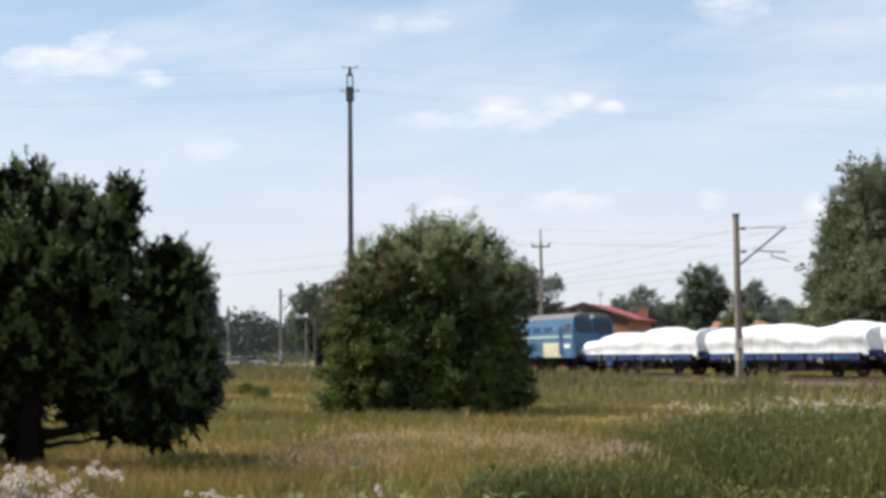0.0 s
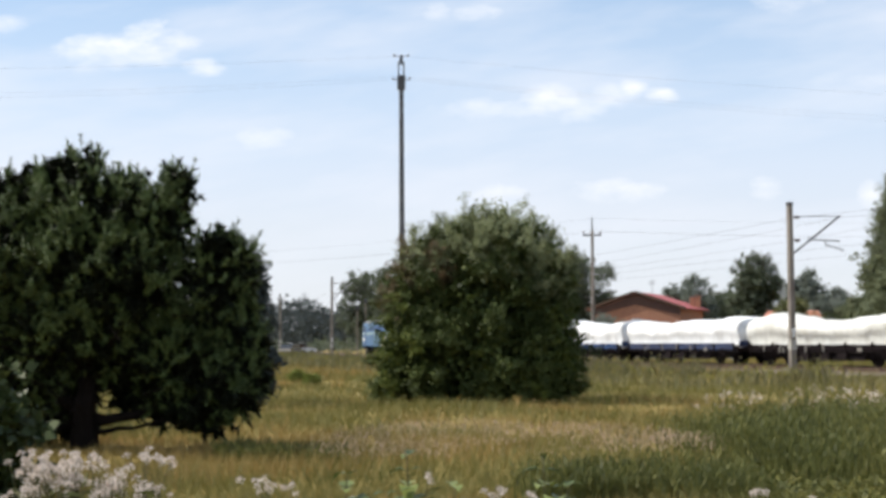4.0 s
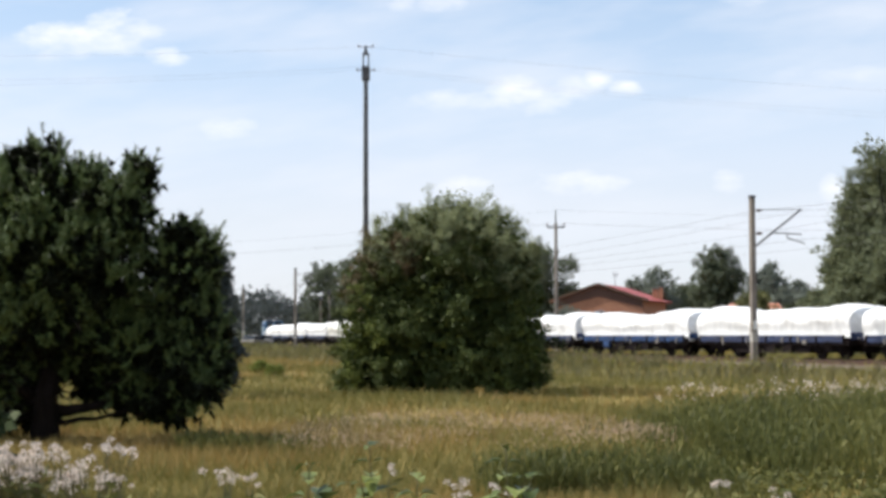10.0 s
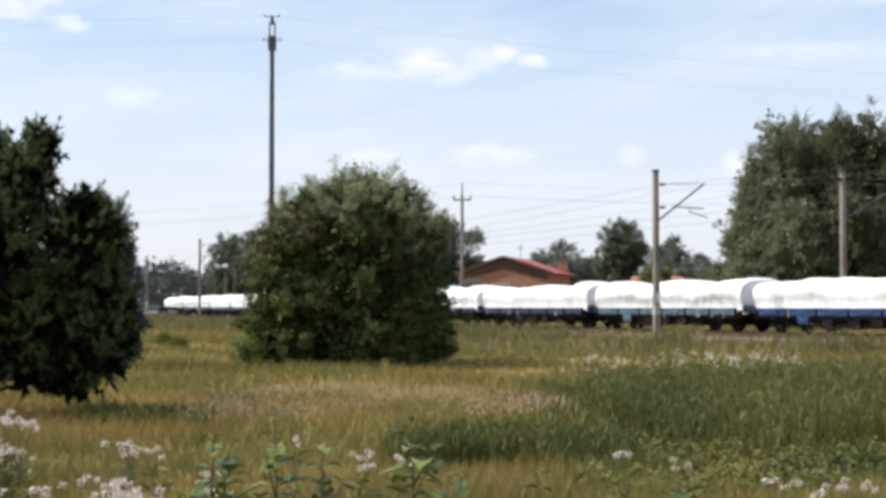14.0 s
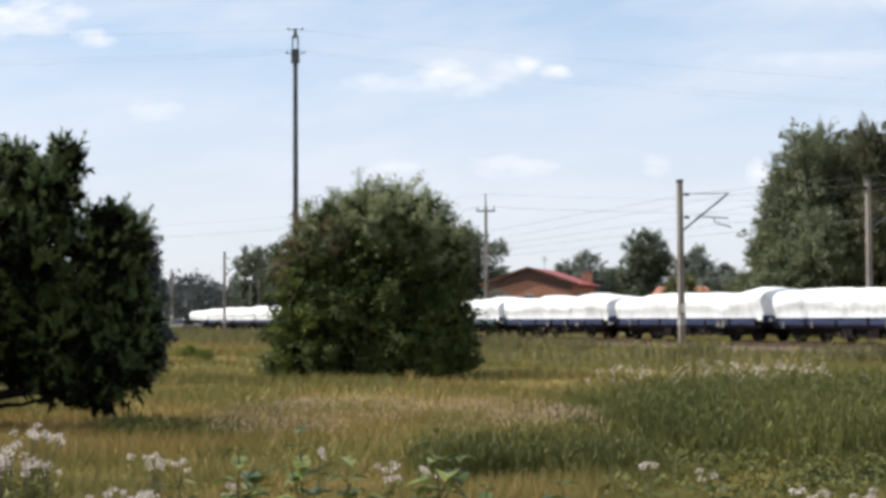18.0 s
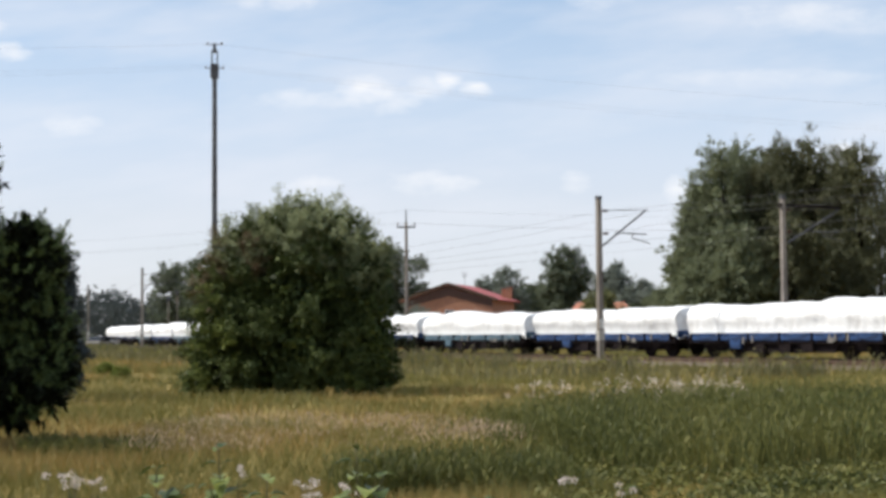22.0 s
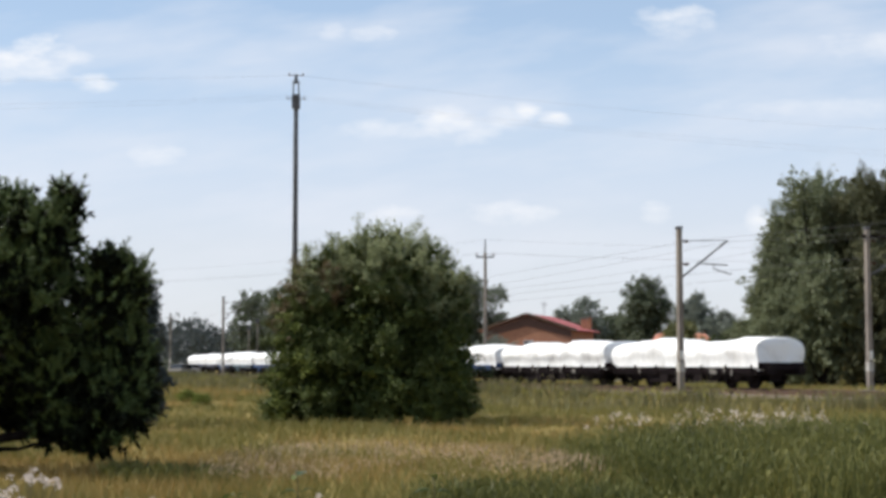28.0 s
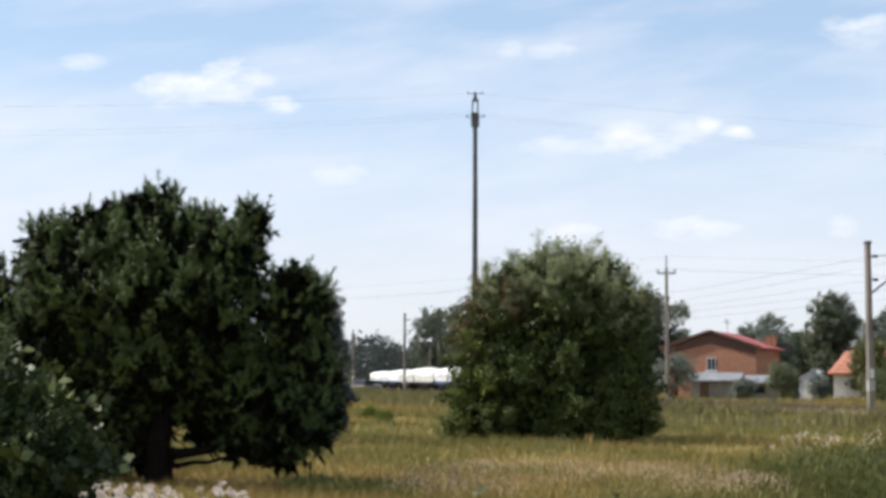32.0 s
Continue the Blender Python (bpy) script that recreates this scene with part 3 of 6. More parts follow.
def cover_mesh(k):
    """A lumpy tarpaulin over the load: bulging shoulders, tucked-in flanks, uneven hem, and flat ends."""
    rng = np.random.default_rng(100 + k)
    nx, na = 112, 29
    x = np.linspace(-6.55, 6.55, nx)
    low_hem = SCHEME.get(k, "blue") in ("dark", "teal")
    hump = sum(rng.uniform(0.02, 0.10) * np.cos((x - rng.uniform(-6, 6)) * rng.uniform(0.45, 1.3)) for _ in range(4))
    top = 2.38 + hump * 0.8 + 0.16 * np.exp(-((x - rng.uniform(-5, 5)) / 1.5) ** 2) + rng.uniform(-0.04, 0.06)
    top = top + sum(0.020 * np.sin(x * q + rng.uniform(0, 6)) for q in (2.6, 4.3, 6.9)) + rng.uniform(0.0, 0.18) * np.exp(-((x + 5.3) / 0.9) ** 2)
    if k == 1:
        top = top - 0.24 * np.clip(x / 6.5, 0, 1)
    ph = rng.uniform(0, 6, 8)
    hem = (1.00 if low_hem else 1.06) + sum(rng.uniform(0.01, 0.05) * np.cos(x * q + ph[i]) for i, q in enumerate((0.8, 1.7, 3.05, 5.3, 8.9))) - 0.05 * np.abs(np.sin(x * 1.52 + k)) + rng.uniform(-0.02, 0.02, nx)
    near_end = np.clip((6.55 - np.abs(x)) / 0.9, 0, 1)
    hem = np.minimum(hem - 0.16 * (1 - near_end) ** 2, 1.11)
    fold = 0.55 + 0.18 * np.sin(x * 0.9 + ph[5]) + 0.22 * np.sin(x * 2.1 + ph[6]) * np.sin(x * 0.7 + ph[7])       # how high the load bulges
    slump = rng.uniform(0.10, 0.22)
    a = np.linspace(-1, 1, na)
    rows = []
    for i in range(nx):
        u = np.abs(a)
        low = np.clip((u - 0.60) / 0.40, 0, 1)                  # 0 at the shoulder, 1 at the hem
        crown = np.clip(u / 0.60, 0, 1)
        sh = hem[i] + (top[i] - hem[i]) * np.clip(0.52 + 0.22 * (fold[i] - 0.55), 0.35, 0.72)
        zz = np.where(u <= 0.60, sh + (top[i] - sh) * (1 - crown ** 2.6) ** 0.75, sh + (hem[i] - sh) * low)
        tuck = slump * (0.6 + 0.8 * fold[i])
        yy = 1.44 * np.where(u <= 0.60, 1 - (1 - crown) ** 1.7, 1.0) - tuck * np.sin(np.clip(low * 1.35, 0, 1) * np.pi / 2) * (low > 0)
        pleat = 0.022 * np.sin(x[i] * 3.4 + a * 3 + ph[0]) + 0.018 * np.sin(x[i] * 6.8 + a * 5 + ph[1]) * u + 0.014 * np.sin(x[i] * 12.6 - a * 8 + ph[2]) * (0.4 + low)
        crease = 0.025 * np.abs(np.sin(x[i] * 1.52 + 0.7 * a + ph[3])) ** 3 * (1 - 0.4 * low)
        rows.append(np.stack([x[i] + 0.03 * np.sin(a * 9 + ph[4]) * (abs(x[i]) > 6.4), np.sign(a) * (yy + pleat - crease), zz + (pleat - crease) * (1 - low) * 0.7], 1))
    V = np.concatenate(rows)
    i, j = np.meshgrid(np.arange(nx - 1), np.arange(na - 1), indexing='ij')
    q = i * na + j
    F = np.stack([q, q + 1, q + na + 1, q + na], -1).reshape(-1, 4)
    bm = B()
    bv = [bm.verts.new(v) for v in V]
    for f in F:
        bm.faces.new([bv[c] for c in f])
    for col, s in ((rows[0], -1), (rows[-1], 1)):
        # the draped end: rings of its own, so that its edge stays sharp
        mid = np.array((col[0][0], 0.0, 1.05))
        last = None
        for sc, out in ((1.0, 0.0), (0.97, 0.035), (0.72, 0.06), (0.45, 0.03), (0.15, 0.05)):
            pts = mid + (col - mid) * np.array((1, sc, sc)) + np.array((s * out, 0, 0)) + np.stack([0.03 * np.sin(np.arange(na) * 1.3 + sc * 9), np.zeros(na), np.zeros(na)], 1) * (sc < 0.97)
            ring = [bm.verts.new(v) for v in pts]
            if last:
                for c in range(na - 1):
                    bm.faces.new((last[c], last[c + 1], ring[c + 1], ring[c]))
            last = ring
    for f in bm.faces:
        f.smooth = True
    bmesh.ops.recalc_face_normals(bm, faces=bm.faces)
    return one_mesh(bm, "tarpaulin", M_CREAMCOVER if k in (26, 27, 6) else M_COVER)


SCHEME = {6: "dark", 9: "navy", 10: "navy", 14: "navy", 15: "navy", 16: "teal", 18: "teal", 19: "navy", 20: "navy", 21: "navy", 23: "teal",
          26: "dark", 27: "dark", 29: "dark", 30: "dark", 12: "navy", 13: "navy", 5: "navy"}
WORDS = {"blue": "blue", "navy": "faded navy-blue", "teal": "faded teal", "dark": "dark brown"}


def wagon(k):
    kind = SCHEME.get(k, "blue")
    w = thing("freight_wagon", f"low-sided freight wagon with {WORDS[kind]} sides under a white tarpaulin", "railway wagon", "wagons of the train")
    link_mesh("underframe", ME_FRAME, None, w)
    link_mesh("tarpaulin", cover_mesh(k), None, w, "white tarpaulin tied over the load")
    board, stake, end = SIDE[kind]
    for y in (-1.40, 1.40):
        for i in range(6):
            link_mesh("side_board", board, None, w, at=pose(-5.15 + i * 2.06, y, 0.80) @ Matrix.Diagonal((1, 1, 0.72 if kind == "dark" else 1.0, 1)))
        for i in range(7):
            link_mesh("stake", stake, None, w, at=pose(-6.18 + i * 2.06, y * 1.035, 0.74))
    for x in (-6.45, 6.45):
        link_mesh("end_board", end, None, w, at=pose(x * 1.025, 0, 0.92))
        s = 1 if x > 0 else -1
        for y in (-0.875, 0.875):
            link_mesh("buffer", ME_BUFFER, None, w, at=pose(x, y, 0.90, rz=0 if s > 0 else 180))
        b = link_mesh("bogie", ME_BOGIE, None, w, at=pose(s * 4.5, 0, 0))
        for dx in (-0.9, 0.9):
            link_mesh("wheelset", ME_WHEELS, None, b, at=pose(dx, 0, 0))
    link_mesh("air_tank", ME_TANK, None, w, at=pose(1.2, 1.0, 0.6))
    rng = np.random.default_rng(500 + k)
    for y in (-1.0, 1.0):
        if kind in ("blue", "teal"):
            link_mesh("equipment_box", ME_EQUIP[kind], None, w, "blue painted box hung below the side", pose(3.1 + rng.uniform(-0.2, 0.2), y * 1.36, 0.42))
        for x in rng.uniform(-5.8, 5.8, 5):
            link_mesh("hanging_strap", ME_STRAP, None, w, "pale loose strap end", pose(x, y * 1.49, rng.uniform(0.62, 0.80), ry=rng.uniform(-8, 8)))
        link_mesh("brake_wheel", ME_BRAKE, None, w, at=pose(-5.0, y * 1.44, 0.62))
    for y in (-1.40, 1.40):
        link_mesh("marking_plate", ME_PLATE, None, w, "small pale marking plate", pose(-3.2, y * 1.05, 0.70))
    return w


def loco():
    e = thing("locomotive", "blue electric locomotive with pale green band hauling the wagons", "locomotive")
    h = 7.35
    bm = B()
    side = [(-1.45, 0.95), (1.45, 0.95), (1.45, 2.70), (1.32, 3.42), (-1.32, 3.42), (-1.45, 2.70)]
    rings = []
    for x, sc in ((-h, 0.90), (-h + 0.25, 1.0), (h - 0.25, 1.0), (h, 0.90)):
        lean = 0.35 if abs(x) == h else 0.0
        rings.append([bm.verts.new((x - math.copysign(lean * max(0, z - 2.1), x), y * sc, z)) for y, z in side])
    for a, b in zip(rings[:-1], rings[1:]):
        for i in range(6):
            bm.faces.new((a[i], a[(i + 1) % 6], b[(i + 1) % 6], b[i]))
    bm.faces.new(rings[0][::-1])
    bm.faces.new(rings[-1])
    bmesh.ops.recalc_face_normals(bm, faces=bm.faces)
    part("body", bm, M_LOCO, e)
    bm = B()
    sec = [(-1.34, 3.41), (-1.05, 3.66), (-0.5, 3.78), (0.5, 3.78), (1.05, 3.66), (1.34, 3.41)]
    ra = [bm.verts.new((-h + 0.45, y, z)) for y, z in sec]
    rb = [bm.verts.new((h - 0.45, y, z)) for y, z in sec]
    for i in range(5):
        bm.faces.new((ra[i], ra[i + 1], rb[i + 1], rb[i]))
    bm.faces.new(ra)
    bm.faces.new(rb)
    bmesh.ops.recalc_face_normals(bm, faces=bm.faces)
    part("roof", bm, M_ROOF, e)
    for y in (-1.0, 1.0):
        part("pale_band", box(B(), -h + 0.2, h - 0.2, y * 1.462 - 0.012, y * 1.462 + 0.012, 2.20, 2.34), M_MINT, e)
        part("lower_panel", box(B(), -h + 1.9, -h + 4.6, y * 1.462 - 0.012, y * 1.462 + 0.012, 0.98, 1.90), M_CREAM, e, "pale painted lower side panel")
        for x in (-h + 0.95, h - 0.95):
            part("cab_side_window", box(B(), x - 0.36, x + 0.36, y * 1.42 - 0.035, y * 1.42 + 0.035, 2.55, 3.08, 0.02), M_GLASS, e)
            part("lettering_bar", box(B(), x - 0.45, x + 0.5, y * 1.462 - 0.01, y * 1.462 + 0.012, 1.55, 1.80, 0.004), M_WHITE, e, "row of white lettering on the side")
            part("cab_door", box(B(), x - 0.9 * np.sign(x) - 0.32, x - 0.9 * np.sign(x) + 0.32, y * 1.462 - 0.015, y * 1.462 + 0.015, 1.1, 2.9, 0.01), M_LOCODARK, e)
        for i in range(5):
            x = -3.4 + i * 1.7
            part("vent_grille", box(B(), x - 0.6, x + 0.6, y * 1.44 - 0.03, y * 1.44 + 0.03, 2.55, 2.95, 0.01), M_LOCODARK, e)
    for s in (-1, 1):
        for y in (-0.62, 0.62):
            part("windscreen", box(B(), -0.02, 0.02, y - 0.5, y + 0.5, 0, 0.72, 0.01), M_GLASS, e, at=pose(s * (h - 0.06), 0, 2.52, ry=-s * 19.0))
            part("headlight", rod(B(), (s * (h + 0.005), y * 1.4, 1.35), (s * (h + 0.07), y * 1.4, 1.35), 0.12, n=14), M_WHITE, e)
        part("top_headlight", rod(B(), (s * (h - 0.62), 0, 3.50), (s * (h - 0.36), 0, 3.50), 0.16, n=14), M_WHITE, e, "pale round top headlight")
        part("bufferbeam", box(B(), s * h - 0.12, s * h + 0.12, -1.35, 1.35, 0.72, 1.08, 0.02), M_IRON, e)
        for y in (-0.875, 0.875):
            link_mesh("buffer", ME_BUFFER, None, e, at=pose(s * (h + 0.1), y, 0.98, rz=0 if s > 0 else 180))
        b = link_mesh("bogie", ME_BOGIE, None, e, at=pose(s * 4.1, 0, 0) @ Matrix.Diagonal((1.25, 1, 1.2, 1)))
        for dx in (-1.2, 1.2):
            link_mesh("wheelset", ME_WHEELS, None, b, at=pose(dx, 0, 0))
        bm = B()
        x = s * 4.4
        for y in (-0.5, 0.5):
            rod(bm, (x - 0.7, y, 3.78), (x + 0.7, y * 0.8, 3.98), 0.03, n=6)
            rod(bm, (x + 0.7, y * 0.8, 3.98), (x - 0.6, y, 4.16), 0.025, n=6)
        rod(bm, (x - 0.6, -0.85, 4.17), (x - 0.6, 0.85, 4.17), 0.04, n=6)
        box(bm, x - 0.8, x + 0.8, -0.55, 0.55, 3.74, 3.82)
        part("pantograph", bm, M_STEEL, e, "folded pantograph")
    part("underfloor_box", box(B(), -1.9, 1.9, -1.2, 1.2, 0.45, 0.97, 0.04), M_IRON, e)
    return e


TRAIN = [(wagon(k), -(k - 0.5) * LEN) for k in range(1, 31)] + [(loco(), 8.1)]


# ---- masts, poles and wires ----
def catenary_mast(s, side, label, reach=1.0, height=7.77):
    """side +1: on the viewer's side of the track; the arm reaches to the track's far side way."""
    p = along(s, NEXT + 2.75 if side > 0 else -2.75)
    _, d = course(s)
    right = Vector((d[1], -d[0], 0))
    m = thing("catenary_mast", label, "catenary mast", "masts along the railway")
    z0 = gz(p.x, p.y) - 0.25
    rot = Matrix.Translation((p.x, p.y, z0)) @ Matrix.Rotation(math.atan2(right.y, right.x), 4, 'Z')
    m.matrix_basis = rot
    H = height - z0
    bm = B()
    prism(bm, [(-0.15, 0), (0.15, 0), (0.10, H), (-0.10, H)], -0.11, 0.11)
    bmesh.ops.bevel(bm, geom=list(bm.edges), offset=0.02, segments=1, affect='EDGES')
    part("post", bm, M_CONCRETE, m, "tapered concrete post")
    part("footing", box(B(), -0.4, 0.4, -0.4, 0.4, 0.0, 0.5, 0.04), M_CONCRETE, m)
    part("top_cap", box(B(), -0.12, 0.12, -0.13, 0.13, H - 0.05, H + 0.10, 0.02), M_STEEL, m)
    x1 = 2.6 * reach
    a_top, a_low = H - 0.47, H - 2.20
    part("stay_arm", rod(B(), (0.12, 0, a_low), (x1, 0, a_top), 0.045, n=8), M_STEEL, m)
    part("top_tie", rod(B(), (0.1, 0, H - 0.55), (x1 + 0.1, 0, a_top + 0.02), 0.018, n=6), M_STEEL, m)
    bm = rod(B(), (x1 * 0.36, 0, a_low + 0.66), (x1 * 1.0, 0, a_low + 0.62), 0.03, n=8)
    rod(bm, (x1 * 0.70, 0, a_low + 0.63), (x1 * 0.72, 0, a_low + 0.42), 0.025, n=6)
    rod(bm, (x1 * 0.70, 0, a_low + 0.45), (x1 * 1.08, 0, a_low + 0.20), 0.025, n=6)
    part("registration_arm", bm, M_STEEL, m)
    for zz in (H - 0.55, H - 1.58):
        bm = rod(B(), (0.12, 0, zz), (0.40, 0, zz), 0.022, n=6)
        for i in range(4):
            rod(bm, (0.26 + i * 0.06, 0, zz - 0.01), (0.29 + i * 0.06, 0, zz - 0.01), 0.065, n=10)
        part("insulator", bm, M_PORCELAIN, m)
    part("mast_plate", box(B(), -0.09, 0.09, -0.135, -0.122, 1.9, 2.3), M_WHITE, m, "small pale plate on the post")
    part("white_band", box(B(), -0.150, 0.150, -0.119, 0.119, 1.35, 1.8), M_BAND, m, "faded white painted band")
    return m


catenary_mast(-16.45, 1, "concrete catenary mast with diagonal arm beside the track")
catenary_mast(70.55, 1, "concrete catenary mast standing far along the track", 0.7, 8.36)
_m2 = catenary_mast(-17.85, -1, "concrete catenary mast behind the track before poplars", 1.35, 8.0)
_h2 = 8.0 - _m2.matrix_basis.translation.z
part("cross_beam", box(B(), -0.25, 3.6, -0.07, 0.07, _h2 - 0.42, _h2 - 0.27, 0.01), M_IRON, _m2, "dark horizontal top beam")
catenary_mast(117.9, 1, "distant catenary mast beyond the bend", -0.9, 8.25)


def wire(points, r, name, label, group="", sag=0.0, steps=16):
    P = []
    for a, b in zip(points[:-1], points[1:]):
        for i in range(steps):
            f = i / steps
            q = Vector(a).lerp(Vector(b), f)
            q.z -= sag * 4 * f * (1 - f)
            P.append(tuple(q))
    P.append(tuple(points[-1]))
    V, F = tube(P, r)
    return tagged(link_mesh(name, raw(name, V, F), M_WIRE), label, "wire", group)


MASTS = [-92.0, -16.45, 70.55, 117.9]
wire([along(s, NEXT + 0.15, 5.95) for s in MASTS], 0.006, "contact_wire", "contact wire hung over the railway track", "overhead wires", 0.06)
wire([along(s, NEXT + 0.15, 7.25) for s in MASTS], 0.006, "messenger_wire", "sagging messenger wire over the railway track", "overhead wires", 0.75)
wire([along(s, NEXT + 2.45, 7.2) for s in MASTS], 0.006, "feeder_wire", "feeder wire strung between the catenary masts", "overhead wires", 0.5)
wire([along(s, 0.1, 7.3) for s in (-100, -17.85, 62.0, 140.0)], 0.006, "messenger_wire", "sagging messenger wire over the far track", "overhead wires", 0.6)
wire([along(s, 0.1, 5.95) for s in (-100, -17.85, 62.0, 140.0)], 0.006, "contact_wire", "contact wire hung over the far track", "overhead wires", 0.05)


def tall_pole(x, y, top):
    z0 = gz(x, y) - 0.1
    m = thing("power_pole", "tall slender steel power pole with forked top", "power pole", at=pose(x, y, z0))
    H = top - z0
    part("shaft", rod(B(), (0, 0, 0), (0, 0, H - 1.1), 0.165, 0.11, 14), M_STEEL, m)
    part("collar", box(B(), -0.20, 0.20, -0.22, 0.22, H - 1.75, H - 1.05, 0.03), M_STEEL, m, "thicker dark clamp below the fork")
    for sx in (-0.13, 0.13):
        part("fork_arm", box(B(), sx - 0.035, sx + 0.035, -0.05, 0.05, H - 1.06, H - 0.45), M_STEEL, m)
    part("fork_head", box(B(), -0.17, 0.17, -0.07, 0.07, H - 0.47, H - 0.38), M_STEEL, m)
    part("spike", prism(B(), [(-0.10, H - 0.38), (0.10, H - 0.38), (0.05, H), (-0.05, H)], -0.06, 0.06), M_STEEL, m)
    for zz, w in ((H - 0.06, 0.35), (H - 1.25, 0.42)):
        bm = rod(B(), (-w, 0, zz), (w, 0, zz), 0.02, n=6)
        for sx in (-w, w):
            rod(bm, (sx, 0, zz - 0.02), (sx, 0, zz + 0.1), 0.04, n=8)
        part("insulator_bar", bm, M_PORCELAIN, m)
    return x, y, top


tall_pole(-2.64, 73.0, 16.2)
for _dz, _o, _g in ((0.02, 0.35, 1.2), (-1.15, -0.42, 1.4), (-1.15, 0.42, 1.5)):
    wire([(-70, 62 + _o, 15.8 + _dz), (-2.64, 73 + _o, 16.2 + _dz), (75, 90 + _o, 15.9 + _dz)], 0.003, "power_line", "thin power line strung from the tall pole", "power lines", _g)


def cross_pole(x, y, top, label):
    z0 = gz(x, y) - 0.1
    m = thing("utility_pole", label, "utility pole", at=pose(x, y, z0, rz=-8))
    H = top - z0
    part("shaft", rod(B(), (0, 0, 0), (0, 0, H - 1.0), 0.17, 0.11, 10), M_CONCRETE, m)
    part("spike", rod(B(), (0, 0, H - 1.0), (0, 0, H), 0.055, 0.04, 8), M_STEEL, m)
    part("crossarm", box(B(), -0.68, 0.68, -0.05, 0.05, H - 1.42, H - 1.30), M_STEEL, m)
    for sx in (-0.64, 0.64):
        part("insulator", rod(B(), (sx, 0, H - 1.30), (sx, 0, H - 1.02), 0.06, 0.04, 8), M_PORCELAIN, m)
    return m


cross_pole(10.5, 112.0, 11.25, "slender utility pole with short crossarm by the house")
for _o, _z in ((-0.64, 10.2), (0.64, 10.2), (0.0, 11.2)):
    wire([(-60, 150 + _o, _z), (10.5 + _o, 112.0, _z), (95, 84 + _o, _z + 0.4)], 0.0045, "telephone_line", "thin line strung over the utility pole", "power lines", 1.6)


def lamp_post(x, y, h, label):
    m = thing("signal_post", label, "signal post", at=pose(x, y, gz(x, y) - 0.05))
    part("post", rod(B(), (0, 0, 0), (0, 0, h), 0.10, 0.07, 8), M_CONCRETE, m)
    part("head", box(B(), -0.2, 0.2, -0.15, 0.15, h - 0.5, h + 0.1, 0.04), M_STEEL, m)
    return m


lamp_post(-11.6, 190, 7.2, "thin pale post beyond the railway bend")
lamp_post(-12.7, 190, 6.4, "thin pale post beyond the railway bend")
lamp_post(-19.4, 150, 5.4, "pale signal post near the level crossing")


def parked_car(x, y, turn, paint, label):
    c = thing("parked_car", label, "car", at=pose(x, y, gz(x, y), rz=turn))
    part("body", prism(B(), [(-2.0, 0.35), (2.0, 0.35), (2.1, 0.75), (1.1, 0.92), (-1.9, 0.95), (-2.05, 0.7)], -0.82, 0.82), paint, c)
    part("cabin", prism(B(), [(-1.8, 0.94), (1.0, 0.92), (0.35, 1.42), (-1.3, 1.45)], -0.72, 0.72), M_GLASS, c, "dark glazed cabin")
    part("roof", box(B(), -1.3, 0.35, -0.70, 0.70, 1.43, 1.49, 0.02), paint, c)
    for wx in (-1.3, 1.3):
        for wy in (-0.78, 0.78):
            w = part("wheel", rod(B(), (wx, wy - 0.1, 0.31), (wx, wy + 0.1, 0.31), 0.31, n=16), M_IRON, c)
            part("rim", rod(B(), (wx, wy - 0.11, 0.31), (wx, wy + 0.11, 0.31), 0.18, n=12), M_STEEL, w)
    return c


parked_car(-19.0, 171.0, 70, M_PLASTER, "grey car waiting at the far end of the meadow")
parked_car(-22.5, 215.0, 20, M_WHITE, "pale car waiting beyond the railway bend")


# ---- houses ----
def gable_window(parent, x, y, z, w, h):
    wnd = part("window", box(B(), x - w / 2, x + w / 2, y - 0.06, y + 0.02, z, z + h), M_PALE, parent)
    part("pane", box(B(), x - w / 2 + 0.08, x - 0.03, y - 0.075, y - 0.055, z + 0.08, z + h - 0.08), M_GLASS, wnd)
    part("pane", box(B(), x + 0.03, x + w / 2 - 0.08, y - 0.075, y - 0.055, z + 0.08, z + h - 0.08), M_GLASS, wnd)


def roof_slab(a, b, c, d, thick=0.14):
    bm = B()
    v = [Vector(q) for q in (a, b, c, d)]
    n = (v[1] - v[0]).cross(v[2] - v[0]).normalized() * thick
    lo, hi = [bm.verts.new(q - n) for q in v], [bm.verts.new(q) for q in v]
    bm.faces.new(hi)
    bm.faces.new(lo[::-1])
    for i in range(4):
        j = (i + 1) % 4
        bm.faces.new((lo[i], lo[j], hi[j], hi[i]))
    bmesh.ops.recalc_face_normals(bm, faces=bm.faces)
    return bm


